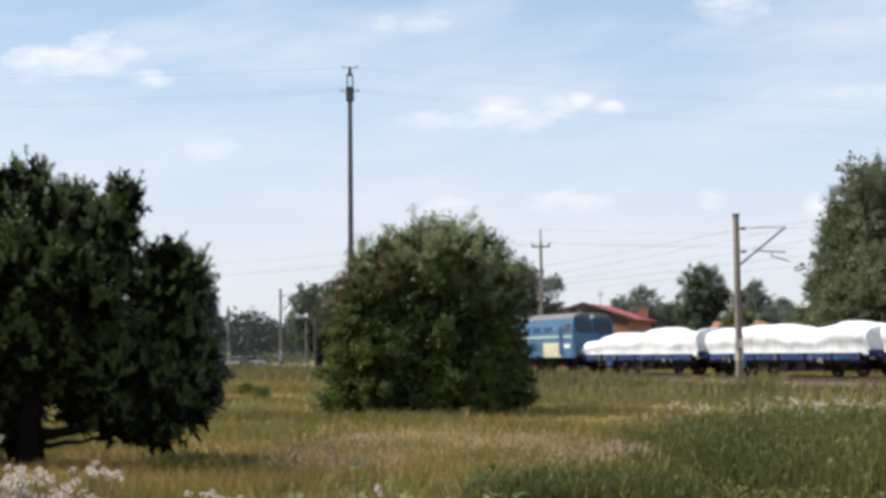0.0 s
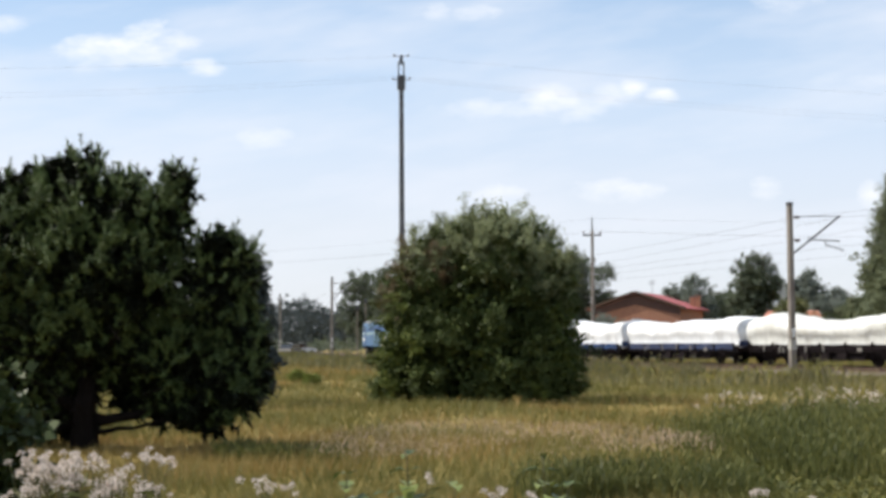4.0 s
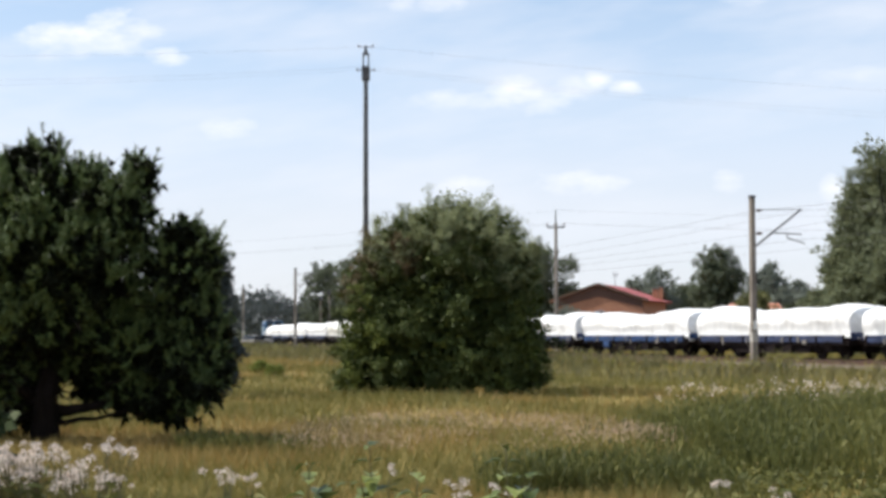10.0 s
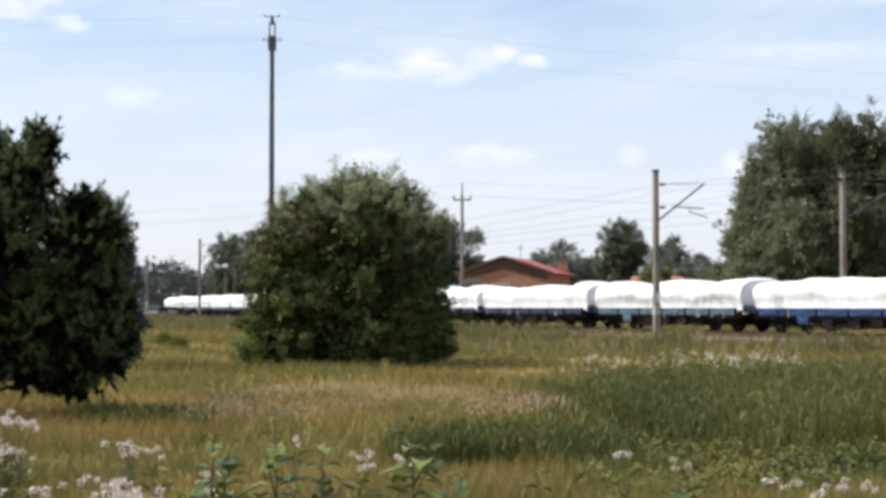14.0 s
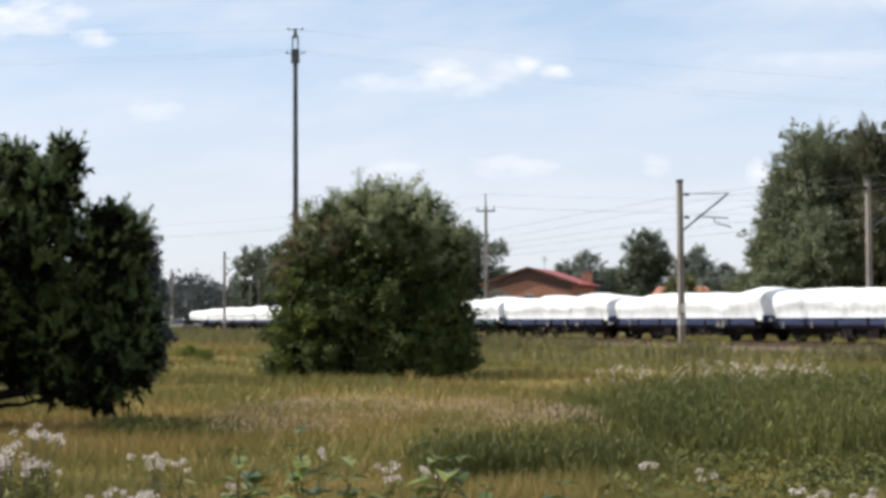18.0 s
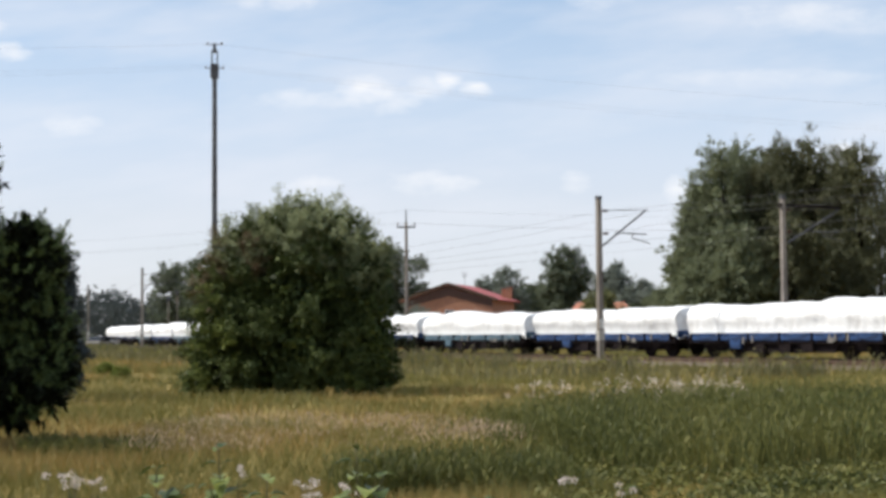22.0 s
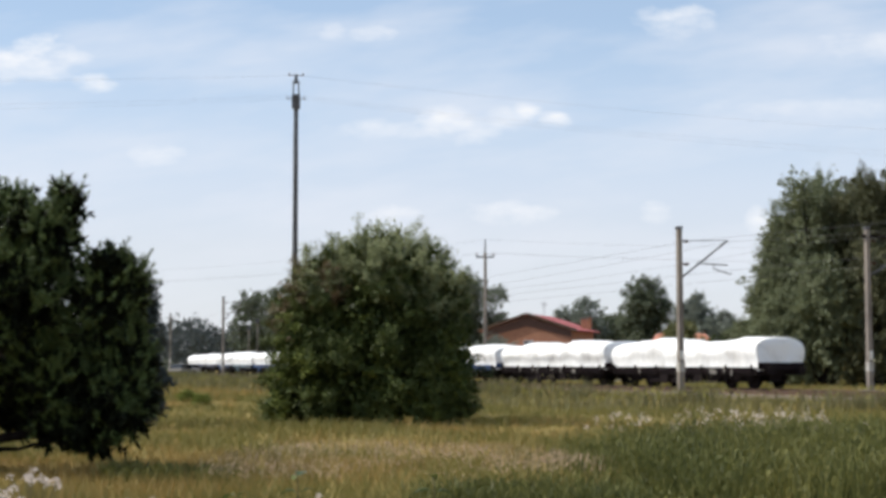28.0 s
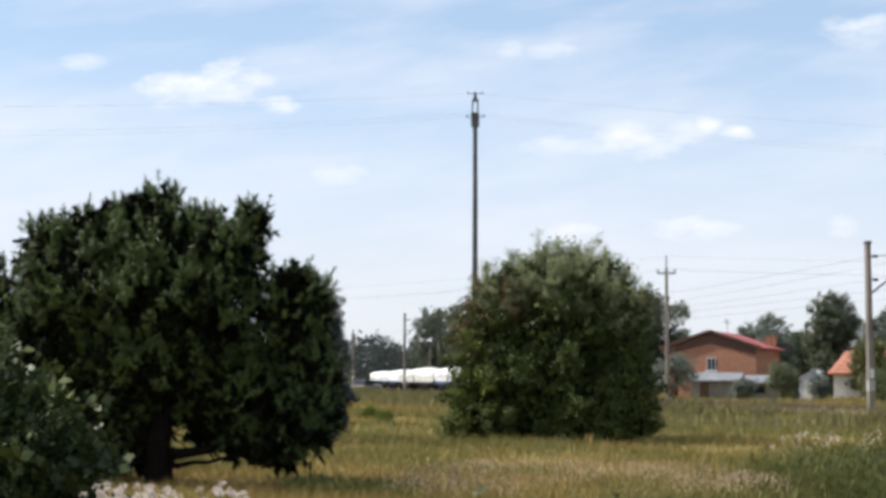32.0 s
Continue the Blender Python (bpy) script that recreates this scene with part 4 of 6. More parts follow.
def tile_roof(parent, name, a, b, c, d, material, rows, cols):
    """A slab with rows of raised tiles. a-b is the eaves, d-c the ridge."""
    slab = part(name, roof_slab(a, b, c, d), material, parent)
    a, b, c, d = (Vector(q) for q in (a, b, c, d))
    ux, up = (b - a) / cols, ((c + d) - (a + b)) / 2 / rows
    n = ux.cross(up).normalized()
    if n.z < 0:
        n = -n
    bm = B()
    vs = [bm.verts.new(q) for q in (Vector((0, 0, 0)), ux * 0.94, ux * 0.94 + up * 1.02, up * 1.02)]
    vh = [bm.verts.new(v.co + n * (0.06 if i < 2 else 0.02)) for i, v in enumerate(vs)]
    bm.faces.new(vh)
    for i in range(4):
        j = (i + 1) % 4
        bm.faces.new((vs[i], vs[j], vh[j], vh[i]))
    bmesh.ops.recalc_face_normals(bm, faces=bm.faces)
    me = one_mesh(bm, "roof_tile", material)
    for r in range(rows):
        lo, hi = a.lerp(d, r / rows), b.lerp(c, r / rows)
        in_lo, in_hi = a.lerp(d, (r + 1) / rows), b.lerp(c, (r + 1) / rows)
        room = max((in_lo - a).dot(ux.normalized()), (lo - a).dot(ux.normalized()))
        last = min((in_hi - a).dot(ux.normalized()), (hi - a).dot(ux.normalized()))
        k = max(1, int((last - room) / ux.length + 0.01))
        start = a + up * r + ux.normalized() * (room + ((last - room) - k * ux.length) / 2)
        for q in range(k):
            link_mesh("roof_tile", me, None, slab, at=Matrix.Translation(start + ux * (q + 0.03) + n * 0.004))
    return slab


def brick_house():
    W, D, E, R = 9.0, 11.0, 5.05, 6.55       # front width, depth, eaves, ridge
    x, y = 17.9, 146.0
    hs = thing("brick_house", "orange brick house with red tiled gable roof", "house", at=pose(x, y, gz(x, y), rz=-21))
    bm = prism(B(), [(-W / 2, 0), (W / 2, 0), (W / 2, E), (0, R - 0.18), (-W / 2, E)], 0, D)
    part("wall", bm, M_BRICK, hs)
    o, k = 0.55, (R - E) / (W / 2)
    tile_roof(hs, "roof", (-W / 2 - o, -0.32, E - k * o), (-W / 2 - o, D + 0.5, E - k * o), (0, D + 0.5, R), (0, -0.32, R), M_REDROOF, 7, 12)
    tile_roof(hs, "roof", (W / 2 + o, D + 0.5, E - k * o), (W / 2 + o, -0.32, E - k * o), (0, -0.32, R), (0, D + 0.5, R), M_REDROOF, 7, 12)
    part("ridge_cap", rod(B(), (0, -0.34, R + 0.02), (0, D + 0.52, R + 0.02), 0.12, n=8), M_REDROOF, hs)
    part("bargeboard", roof_slab((-W / 2 - o, -0.35, E - k * o - 0.02), (-W / 2 - o, -0.32, E - k * o - 0.02), (0, -0.32, R - 0.02), (0, -0.35, R - 0.02), 0.25), M_WOOD, hs, "dark wooden bargeboard")
    part("bargeboard", roof_slab((W / 2 + o, -0.32, E - k * o - 0.02), (W / 2 + o, -0.35, E - k * o - 0.02), (0, -0.35, R - 0.02), (0, -0.32, R - 0.02), 0.25), M_WOOD, hs, "dark wooden bargeboard")
    for cx, cy, ch in ((4.0, 8.4, 0.50), (4.2, 9.8, 0.70)):
        ch_ob = part("chimney", box(B(), cx - 0.28, cx + 0.28, cy - 0.28, cy + 0.28, R - 1.8, R - 0.75 + ch, 0.02), M_BRICK, hs)
        part("chimney_cap", box(B(), cx - 0.34, cx + 0.34, cy - 0.34, cy + 0.34, R - 0.75 + ch, R - 0.65 + ch), M_PLASTER, ch_ob)
    bm = rod(B(), (0.4, 5.5, R), (0.4, 5.5, R + 1.5), 0.03, n=6)
    for q in range(4):
        rod(bm, (0.4 - 0.35, 5.5, R + 1.0 + q * 0.13), (0.4 + 0.35, 5.5, R + 1.0 + q * 0.13), 0.015, n=5)
    part("tv_antenna", bm, M_STEEL, hs)
    # thin dark chevron laid on the gable as the shadow of the roof edge
    for sx in (-1, 1):
        part("gable_shade", prism(B(), [(0, R - 0.22), (sx * (W / 2 - 0.02), E - 0.04), (sx * (W / 2 - 0.02), E - 0.75), (0, R - 1.15)], -0.06, -0.004), M_EAVESHADE, hs, "brown-red band below the roof edge, painting the overhang's shadow")
    gable_window(hs, 0.1, 0, 2.75, 0.95, 1.25)
    part("window_sill", box(B(), -0.55, 0.75, -0.22, -0.063, 2.62, 2.74), M_WHITE, hs, "white window sill")
    gable_window(hs, 2.6, 0, 0.9, 1.2, 1.2)
    # lean-to shed before the gable
    shed = thing("shed", "low grey shed with sheet roof before the brick house", "shed", at=pose(x + 1.2, y - 4.6, gz(x, y), rz=-12))
    part("wall", box(B(), -3.4, 4.6, -1.6, 1.6, 0, 1.75), M_PLASTER, shed)
    part("roof", roof_slab((-3.8, -2.0, 1.80), (1.2, -2.0, 1.80), (1.2, 1.9, 2.55), (-3.8, 1.9, 2.55)), M_GREYROOF, shed)
    part("roof", roof_slab((1.25, -2.1, 1.62), (5.0, -2.1, 1.62), (5.0, 1.9, 2.30), (1.25, 1.9, 2.30)), M_GREYROOF, shed)
    part("door", box(B(), -2.6, -1.8, -1.66, -1.58, 0, 1.55), M_WOOD, shed)
    part("window", box(B(), 2.2, 3.4, -1.66, -1.58, 0.6, 1.25), M_GLASS, shed)


brick_house()


def orange_house():
    x, y = 34.4, 150.0
    hs = thing("small_house", "small white house with orange tiled roof among trees", "house", at=pose(x, y, gz(x, y), rz=-12))
    W, D, E, R = 7.4, 6.5, 2.6, 4.8
    part("wall", box(B(), -W / 2, W / 2, 0, D, 0, E + 0.2), M_WHITE, hs)
    tile_roof(hs, "roof", (-W / 2 - 0.6, -0.6, E - 0.1), (W / 2 + 0.6, -0.6, E - 0.1), (W / 2 - 1.2, D / 2, R), (-W / 2 + 1.2, D / 2, R), M_ORANGEROOF, 6, 12)
    tile_roof(hs, "roof", (W / 2 + 0.6, D + 0.6, E - 0.1), (-W / 2 - 0.6, D + 0.6, E - 0.1), (-W / 2 + 1.2, D / 2, R), (W / 2 - 1.2, D / 2, R), M_ORANGEROOF, 6, 12)
    for s in (-1, 1):
        bm = B()
        v = [bm.verts.new(q) for q in ((s * (W / 2 + 0.6), -0.6, E - 0.1), (s * (W / 2 + 0.6), D + 0.6, E - 0.1), (s * (W / 2 - 1.2), D / 2, R))]
        w = [bm.verts.new(q.co - Vector((0, 0, 0.12))) for q in v]
        bm.faces.new(v)
        bm.faces.new(w[::-1])
        for i in range(3):
            bm.faces.new((v[i], v[(i + 1) % 3], w[(i + 1) % 3], w[i]))
        bmesh.ops.recalc_face_normals(bm, faces=bm.faces)
        part("hip", bm, M_ORANGEROOF, hs)
    gable_window(hs, -1.6, 0, 0.9, 1.1, 1.1)
    part("door", box(B(), 0.6, 1.5, -0.05, 0.02, 0, 2.0), M_WOOD, hs)


orange_house()


def garden_hut():
    """A narrow pale hut with a dark pitched roof between the houses."""
    x, y = 0.1876 * 138, 138.0
    t = thing("garden_hut", "narrow pale garden hut with dark pitched roof", "shed", at=pose(x, y, gz(x, y), rz=-14))
    part("wall", prism(B(), [(-0.85, 0), (0.85, 0), (0.85, 2.25), (0.15, 2.75), (-0.85, 2.2)], 0, 2.6), M_PALE, t, "pale painted wall")
    part("roof", roof_slab((-1.15, -0.2, 2.12), (-1.15, 2.8, 2.12), (0.16, 2.8, 2.86), (0.16, -0.2, 2.86), 0.08), M_IRON, t)
    part("roof", roof_slab((1.05, 2.8, 2.18), (1.05, -0.2, 2.18), (0.16, -0.2, 2.86), (0.16, 2.8, 2.86), 0.08), M_GREYROOF, t)
    d = part("door", box(B(), -0.45, 0.35, -0.04, -0.005, 0.05, 1.95, 0.01), M_WHITE, t)
    part("door_handle", rod(B(), (0.25, -0.10, 1.0), (0.25, -0.04, 1.0), 0.02, n=6), M_STEEL, d)


garden_hut()


# ---- trees ----
def tree(name, label, category, x, y, lobes, material, n_spray, per, leaf, length, trunk_r, seed, group="", up=0.35, depth=0.45, inner=0.25, tops=6, width=0.6, clumps=0, clump_r=0.5, tall=0.75, core=1.25):
    """Crown of leafy sprays on lobes; with clumps, the sprays sit on many small tufts set on the lobes' skins."""
    rng = np.random.default_rng(seed)
    t = thing(name, label, category, group, at=pose(x, y, gz(x, y)))
    lob = np.array(lobes, float)
    if clumps:
        cc, co, _ = lobed(rng, lobes, clumps, 0.25)
        rr = clump_r * rng.uniform(0.6, 1.25, clumps)
        j = rng.integers(0, clumps, n_spray)
        q = unit(rng.normal(size=(n_spray, 3)) + co[j] * 0.7 + np.array((0, 0, 0.35)))
        st = cc[j] + (q * np.array((1, 1, tall)) - co[j] * 0.8) * rr[j][:, None]
        out = unit(q + co[j] * 0.6)
        st = st - out * length * 0.35
    else:
        st, out, k = lobed(rng, lobes, n_spray, depth)
        st = st - out * length * 0.6
    d = out + rng.normal(size=out.shape) * 0.45 + np.array((0, 0, up))
    parts_ = [sprays(rng, st, d, length, per, leaf, width=width, flat=True)]
    if inner:
        s2, o2, _ = lobed(rng, [(*q[:3], *(0.78 * np.array(q[3:]))) for q in lobes], int(n_spray * inner), 0.9)
        parts_.append(sprays(rng, s2, o2 + rng.normal(size=o2.shape), length * 1.2, per, leaf * core, width=0.8))
    V, F = merge(*parts_)
    V[:, 2] = np.maximum(V[:, 2], 0.03)
    link_mesh("crown", raw("crown", V, F), material, t)
    pick = rng.choice(len(lob), min(tops, len(lob)), replace=False)
    tp = [tuple(lob[i, :3] + np.array((0, 0, lob[i, 5] * 0.5))) for i in pick]
    part("trunk", limbs(rng, (0, 0, -0.1), tp, trunk_r), M_BARK, t)
    return t


def bush():
    lobes = [(0.0, 0, 3.0, 2.2, 2.1, 2.1), (-1.4, -0.2, 2.3, 1.6, 1.6, 1.8), (1.5, -0.1, 2.5, 1.7, 1.6, 1.9), (-0.4, 0, 4.2, 1.5, 1.5, 1.2), (0.9, 0.1, 4.2, 1.4, 1.4, 1.3),
             (2.05, 0, 1.5, 1.15, 1.3, 1.25), (-1.9, -0.3, 1.3, 1.1, 1.3, 1.0), (0.3, -0.9, 1.5, 2.2, 1.4, 1.4), (-1.25, -0.2, 4.05, 0.85, 0.9, 1.0), (1.95, 0, 3.6, 0.9, 1.0, 1.05),
             (-2.3, -0.4, 0.7, 0.75, 0.8, 0.5), (0.2, 0.1, 4.75, 0.8, 0.9, 0.8), (1.4, 0.1, 4.6, 0.75, 0.8, 0.75), (0.1, -0.9, 0.85, 2.3, 1.2, 0.7), (1.7, -0.5, 0.8, 1.25, 1.2, 0.7), (-1.35, -0.6, 0.85, 1.1, 1.1, 0.7), (-1.95, -0.2, 3.25, 0.7, 0.8, 0.7)]
    lobes = [tuple(0.965 * q for q in lobe) for lobe in lobes]
    rng = np.random.default_rng(3)
    t = thing("bush", "large dense dark green bush standing alone in the meadow", "bush", at=pose(0.59, 41.0, gz(0.59, 41.0)))

    def boughs(n, where, size, length, twigs, per, leaf, lift, reach, width=0.5):
        """Leafy boughs that break through the outline: twigs set along each bough, leaves along each twig."""
        st, out, _ = lobed(rng, where, n, 0.12)
        d = unit(out * 0.9 + rng.normal(size=out.shape) * 0.30 + np.array((0, 0, lift)))
        root = st - d * (size * rng.uniform(0.75, 1.1, n) - reach * rng.random(n) ** 2)[:, None]
        f = rng.uniform(0.25, 1.0, (n, twigs))
        q = root[:, None] + d[:, None] * (f * size)[..., None]
        q[..., 2] -= 0.12 * f ** 2 * size
        td = unit(d[:, None] * 0.75 + rng.normal(size=(n, twigs, 3)) * 0.55 + np.array((0, 0, 0.15)))
        return sprays(rng, q.reshape(-1, 3), td.reshape(-1, 3), length, per, leaf, 0.12, 0.35, width, True)

    V, F = boughs(560, lobes, 1.0, 0.30, 15, 15, 0.078, 0.45, 0.35)
    V[:, 2] = np.maximum(V[:, 2], 0.03)
    link_mesh("crown", raw("crown", V, F), M_BUSH, t)
    st, out, _ = lobed(rng, [(*q[:3], *(0.72 * np.array(q[3:]))) for q in lobes], 2600, 0.8)
    V, F = sprays(rng, st, out + rng.normal(size=out.shape), 0.4, 12, 0.17, width=0.8)
    V[:, 2] = np.maximum(V[:, 2], 0.03)
    link_mesh("inner_crown", raw("inner_crown", V, F), M_BUSH, t, "shaded leaves inside the bush")
    V, F = boughs(34, [(-1.35, -0.7, 4.0, 0.8, 0.6, 0.7), (-2.0, -0.5, 3.2, 0.6, 0.6, 0.6)], 0.8, 0.28, 12, 12, 0.075, 0.5, 0.35)
    link_mesh("autumn_leaves", raw("autumn_leaves", V, F), M_BUSH_RED, t, "leaves turning reddish brown")
    # feathery shoots on top and down the sunny side, daylight put into their colour
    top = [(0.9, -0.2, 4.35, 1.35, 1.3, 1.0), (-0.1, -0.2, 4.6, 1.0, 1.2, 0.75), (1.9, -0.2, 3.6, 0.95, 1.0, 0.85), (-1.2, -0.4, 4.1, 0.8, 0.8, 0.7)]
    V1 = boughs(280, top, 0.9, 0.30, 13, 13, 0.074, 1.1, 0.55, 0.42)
    flank = [(-1.8, -0.9, 1.6, 0.9, 0.9, 1.1), (-2.2, -0.6, 0.8, 0.7, 0.8, 0.6), (-1.7, -0.5, 2.7, 1.0, 1.0, 1.0), (2.0, -1.0, 1.5, 0.5, 0.5, 0.4), (1.5, -1.2, 0.6, 0.5, 0.4, 0.4)]
    V2 = boughs(44, flank, 0.7, 0.28, 12, 13, 0.078, 0.4, 0.15)
    V, F = V2
    V[:, 2] = np.maximum(V[:, 2], 0.03)
    tagged(link_mesh("flank_foliage", raw("flank_foliage", V, F), M_FLANK, t, "yellow-green leaves down the flank, sunlight put into their colour"), kind="stuff")
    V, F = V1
    tagged(link_mesh("top_lit_foliage", raw("top_lit_foliage", V, F), M_LITSHOOT, t, "feathery top shoots, made pale for the light on them"), kind="stuff")
    tops = [tuple(np.array(q[:3]) + np.array((0, 0, q[5] * 0.5))) for q in lobes[:9]]
    part("trunk", limbs(rng, (0, 0, -0.1), tops, 0.11), M_BARK, t)


bush()


def pine(name, label, x, y, lobes, n, seed, trunk, tw=0.015):
    """Crown of clumps: each clump is a tuft of upright candle shoots; inner needles blackened for shade."""
    rng = np.random.default_rng(seed)
    t = thing(name, label, "tree", "pines on the meadow", at=pose(x, y, gz(x, y)))
    m = 4
    cc, co, k = lobed(rng, lobes, n // m, 0.22)
    rad = rng.uniform(0.05, 0.24, (len(cc), 1, 1))
    fan = unit(co[:, None] * 0.55 + rng.normal(size=(len(cc), m, 3)) * 0.75 + np.array((0, 0, 0.25)))
    st = (cc[:, None] + fan * rad * rng.uniform(0.3, 1.0, (len(cc), m, 1))).reshape(-1, 3)
    d = unit(fan * 0.80 + co[:, None] * 0.40 + np.array((0, 0, 0.55))).reshape(-1, 3)
    V1 = needles(rng, st - d * 0.05, d, 0.17, 46, 0.080, tw)
    tip = co[:, 2] > 0.25
    up = unit(co[tip] * 0.35 + rng.normal(size=(tip.sum(), 3)) * 0.18 + np.array((0, 0, 1.0)))
    V1 = merge(V1, needles(rng, cc[tip] + up * 0.10, up, 0.24, 60, 0.070, tw))       # upright candles on the upper sides
    link_mesh("crown", raw("crown", *V1), M_NEEDLE, t)
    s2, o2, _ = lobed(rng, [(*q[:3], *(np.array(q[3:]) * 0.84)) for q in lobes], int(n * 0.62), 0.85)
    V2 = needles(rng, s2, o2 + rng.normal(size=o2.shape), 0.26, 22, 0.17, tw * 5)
    link_mesh("inner_crown", raw("inner_crown", *V2), M_SHADENEEDLE, t, "needles inside the crown, shade put into their near-black colour")
    base, tops, r = trunk
    part("trunk", limbs(rng, base, tops, r), M_BARK, t)
    bm = B()
    for i in range(120):
        a, z = rng.uniform(0, 6.28), rng.uniform(0.3, 2.2)
        r0, ln = rng.uniform(0.0, 1.9), rng.uniform(0.4, 0.9)
        q = Vector((math.cos(a) * r0, math.sin(a) * r0 * 0.6, z + 0.2 * r0))
        rod(bm, q, q + Vector((math.cos(a) * ln, math.sin(a) * ln, rng.uniform(-0.3, 0.25))), 0.018, 0.006, 4)
    tagged(part("twig_tangle", bm, M_BARK, t, "bare dead twigs below the crown"), kind="stuff")
    return t


pine("pine_tree", "broad dark green pine with low spreading limbs", -6.1, 23.8,
     [(0.1, 0, 3.65, 1.1, 1.1, 0.80), (0.0, 0, 4.52, 0.34, 0.4, 0.26), (1.55, 0, 4.22, 0.25, 0.4, 0.22), (0.75, 0, 4.15, 0.35, 0.4, 0.2), (-0.7, 0, 4.05, 0.40, 0.5, 0.30), (-1.7, 0, 3.75, 0.3, 0.5, 0.35), (-1.2, 0, 3.2, 1.0, 1.1, 0.9), (1.15, 0, 3.65, 0.65, 0.9, 0.62), (0.3, 0, 2.7, 1.6, 1.4, 1.0),
      (2.2, 0.1, 2.55, 0.56, 0.9, 0.66), (2.72, 0.0, 3.05, 0.12, 0.3, 0.16), (-1.6, 0, 2.2, 0.8, 1.0, 1.0), (2.45, 0.1, 1.7, 0.46, 0.8, 0.7), (1.7, 0.2, 1.5, 0.9, 0.9, 0.6), (-1.3, 0.1, 1.4, 0.9, 0.9, 0.65), (2.3, 0, 0.95, 0.62, 0.8, 0.42),
      (-0.8, 0.4, 1.8, 1.0, 0.8, 0.6), (0.5, 0.4, 1.95, 1.2, 0.7, 0.55), (-1.3, 0.3, 0.85, 0.8, 0.6, 0.4), (1.9, 0.2, 0.7, 0.6, 0.6, 0.3), (-2.0, 0.1, 0.7, 0.7, 0.7, 0.4), (-2.3, 0.0, 1.6, 0.6, 0.8, 0.7),
      (0.7, 0.5, 1.35, 0.6, 0.5, 0.3), (-0.6, 0.4, 1.2, 0.7, 0.5, 0.35), (1.3, 0.4, 0.75, 0.45, 0.5, 0.22), (-0.7, 0.3, 0.65, 0.6, 0.5, 0.3), (0.6, 0.9, 0.85, 0.5, 0.4, 0.2), (0.0, -0.5, 2.0, 1.0, 0.6, 0.5), (-0.9, -0.4, 1.2, 0.7, 0.5, 0.35), (-1.7, -0.3, 0.55, 0.7, 0.5, 0.3), (-0.5, 0.7, 0.45, 0.6, 0.3, 0.25), (2.3, 0, 3.15, 0.40, 0.6, 0.32), (1.9, 0.7, 0.55, 0.5, 0.4, 0.28), (-0.7, 0.8, 0.6, 0.8, 0.4, 0.40), (-1.6, -0.3, 0.40, 0.7, 0.4, 0.28), (-0.3, 0.3, 0.85, 0.5, 0.4, 0.35), (0.5, 0.2, 1.5, 0.6, 0.5, 0.4), (2.65, 0, 1.3, 0.32, 0.6, 0.5), (-1.15, 0, 4.05, 0.50, 0.5, 0.34), (-1.75, 0, 3.85, 0.45, 0.5, 0.42), (-0.4, 0, 4.35, 0.35, 0.4, 0.25), (-1.1, -0.2, 0.95, 0.9, 0.5, 0.4), (-2.2, -0.3, 0.9, 0.7, 0.6, 0.6), (0.9, 0.7, 1.5, 0.7, 0.4, 0.3)],
     9400, 11, ([(0.1, 0, -0.1), (0.1, 0, 0.50), (0.1, 0, 1.0), (0.1, 0, 0.6), (0.1, 0, 1.3), (0.1, 0, 0.28), (0.1, 0, 0.32)],
               [(0.1, 0, 4.4), (2.4, -0.1, 1.15), (1.7, 0, 3.4), (-1.6, 0, 2.2), (-0.9, 0, 3.5), (1.9, -0.2, 0.55), (-1.7, -0.2, 0.45)], [0.21, 0.10, 0.14, 0.13, 0.13, 0.05, 0.05]))
pine("pine_tree", "pine tree standing behind the broad pine", -11.0, 30.0,
     [(0, 0, 3.2, 1.5, 1.3, 1.0), (-1.2, 0, 2.2, 1.4, 1.3, 1.1), (1.0, 0, 2.2, 1.2, 1.2, 1.2), (0, 0, 1.2, 1.6, 1.2, 0.8)], 1400, 12,
     ([(0, 0, -0.1)], [(0, 0, 3.8)], [0.16]))
tree("shrub", "leafy green shrub with small pale leaves by the pine", "bush", -4.95, 14.2, [(-0.6, 0, 1.15, 1.0, 0.8, 1.0), (0.25, 0, 0.75, 0.62, 0.7, 0.75), (0.1, 0, 1.25, 0.5, 0.6, 0.45), (-1.3, 0, 1.4, 0.9, 0.8, 1.0), (0.2, -0.1, 0.3, 0.65, 0.6, 0.3)], M_SHRUB, 2000, 20, 0.05, 0.35, 0.04, 14, clumps=90, clump_r=0.22, inner=0.4, core=2.5)
tree("thuja", "narrow dark evergreen behind the broad pine", "tree", -5.6, 40.0, [(0, 0, 2.0, 0.7, 0.7, 1.9), (0, 0, 3.2, 0.55, 0.55, 1.1), (0.1, 0, 1.0, 0.8, 0.8, 1.0)], M_FOREST, 500, 22, 0.10, 0.3, 0.07, 15, up=0.9)

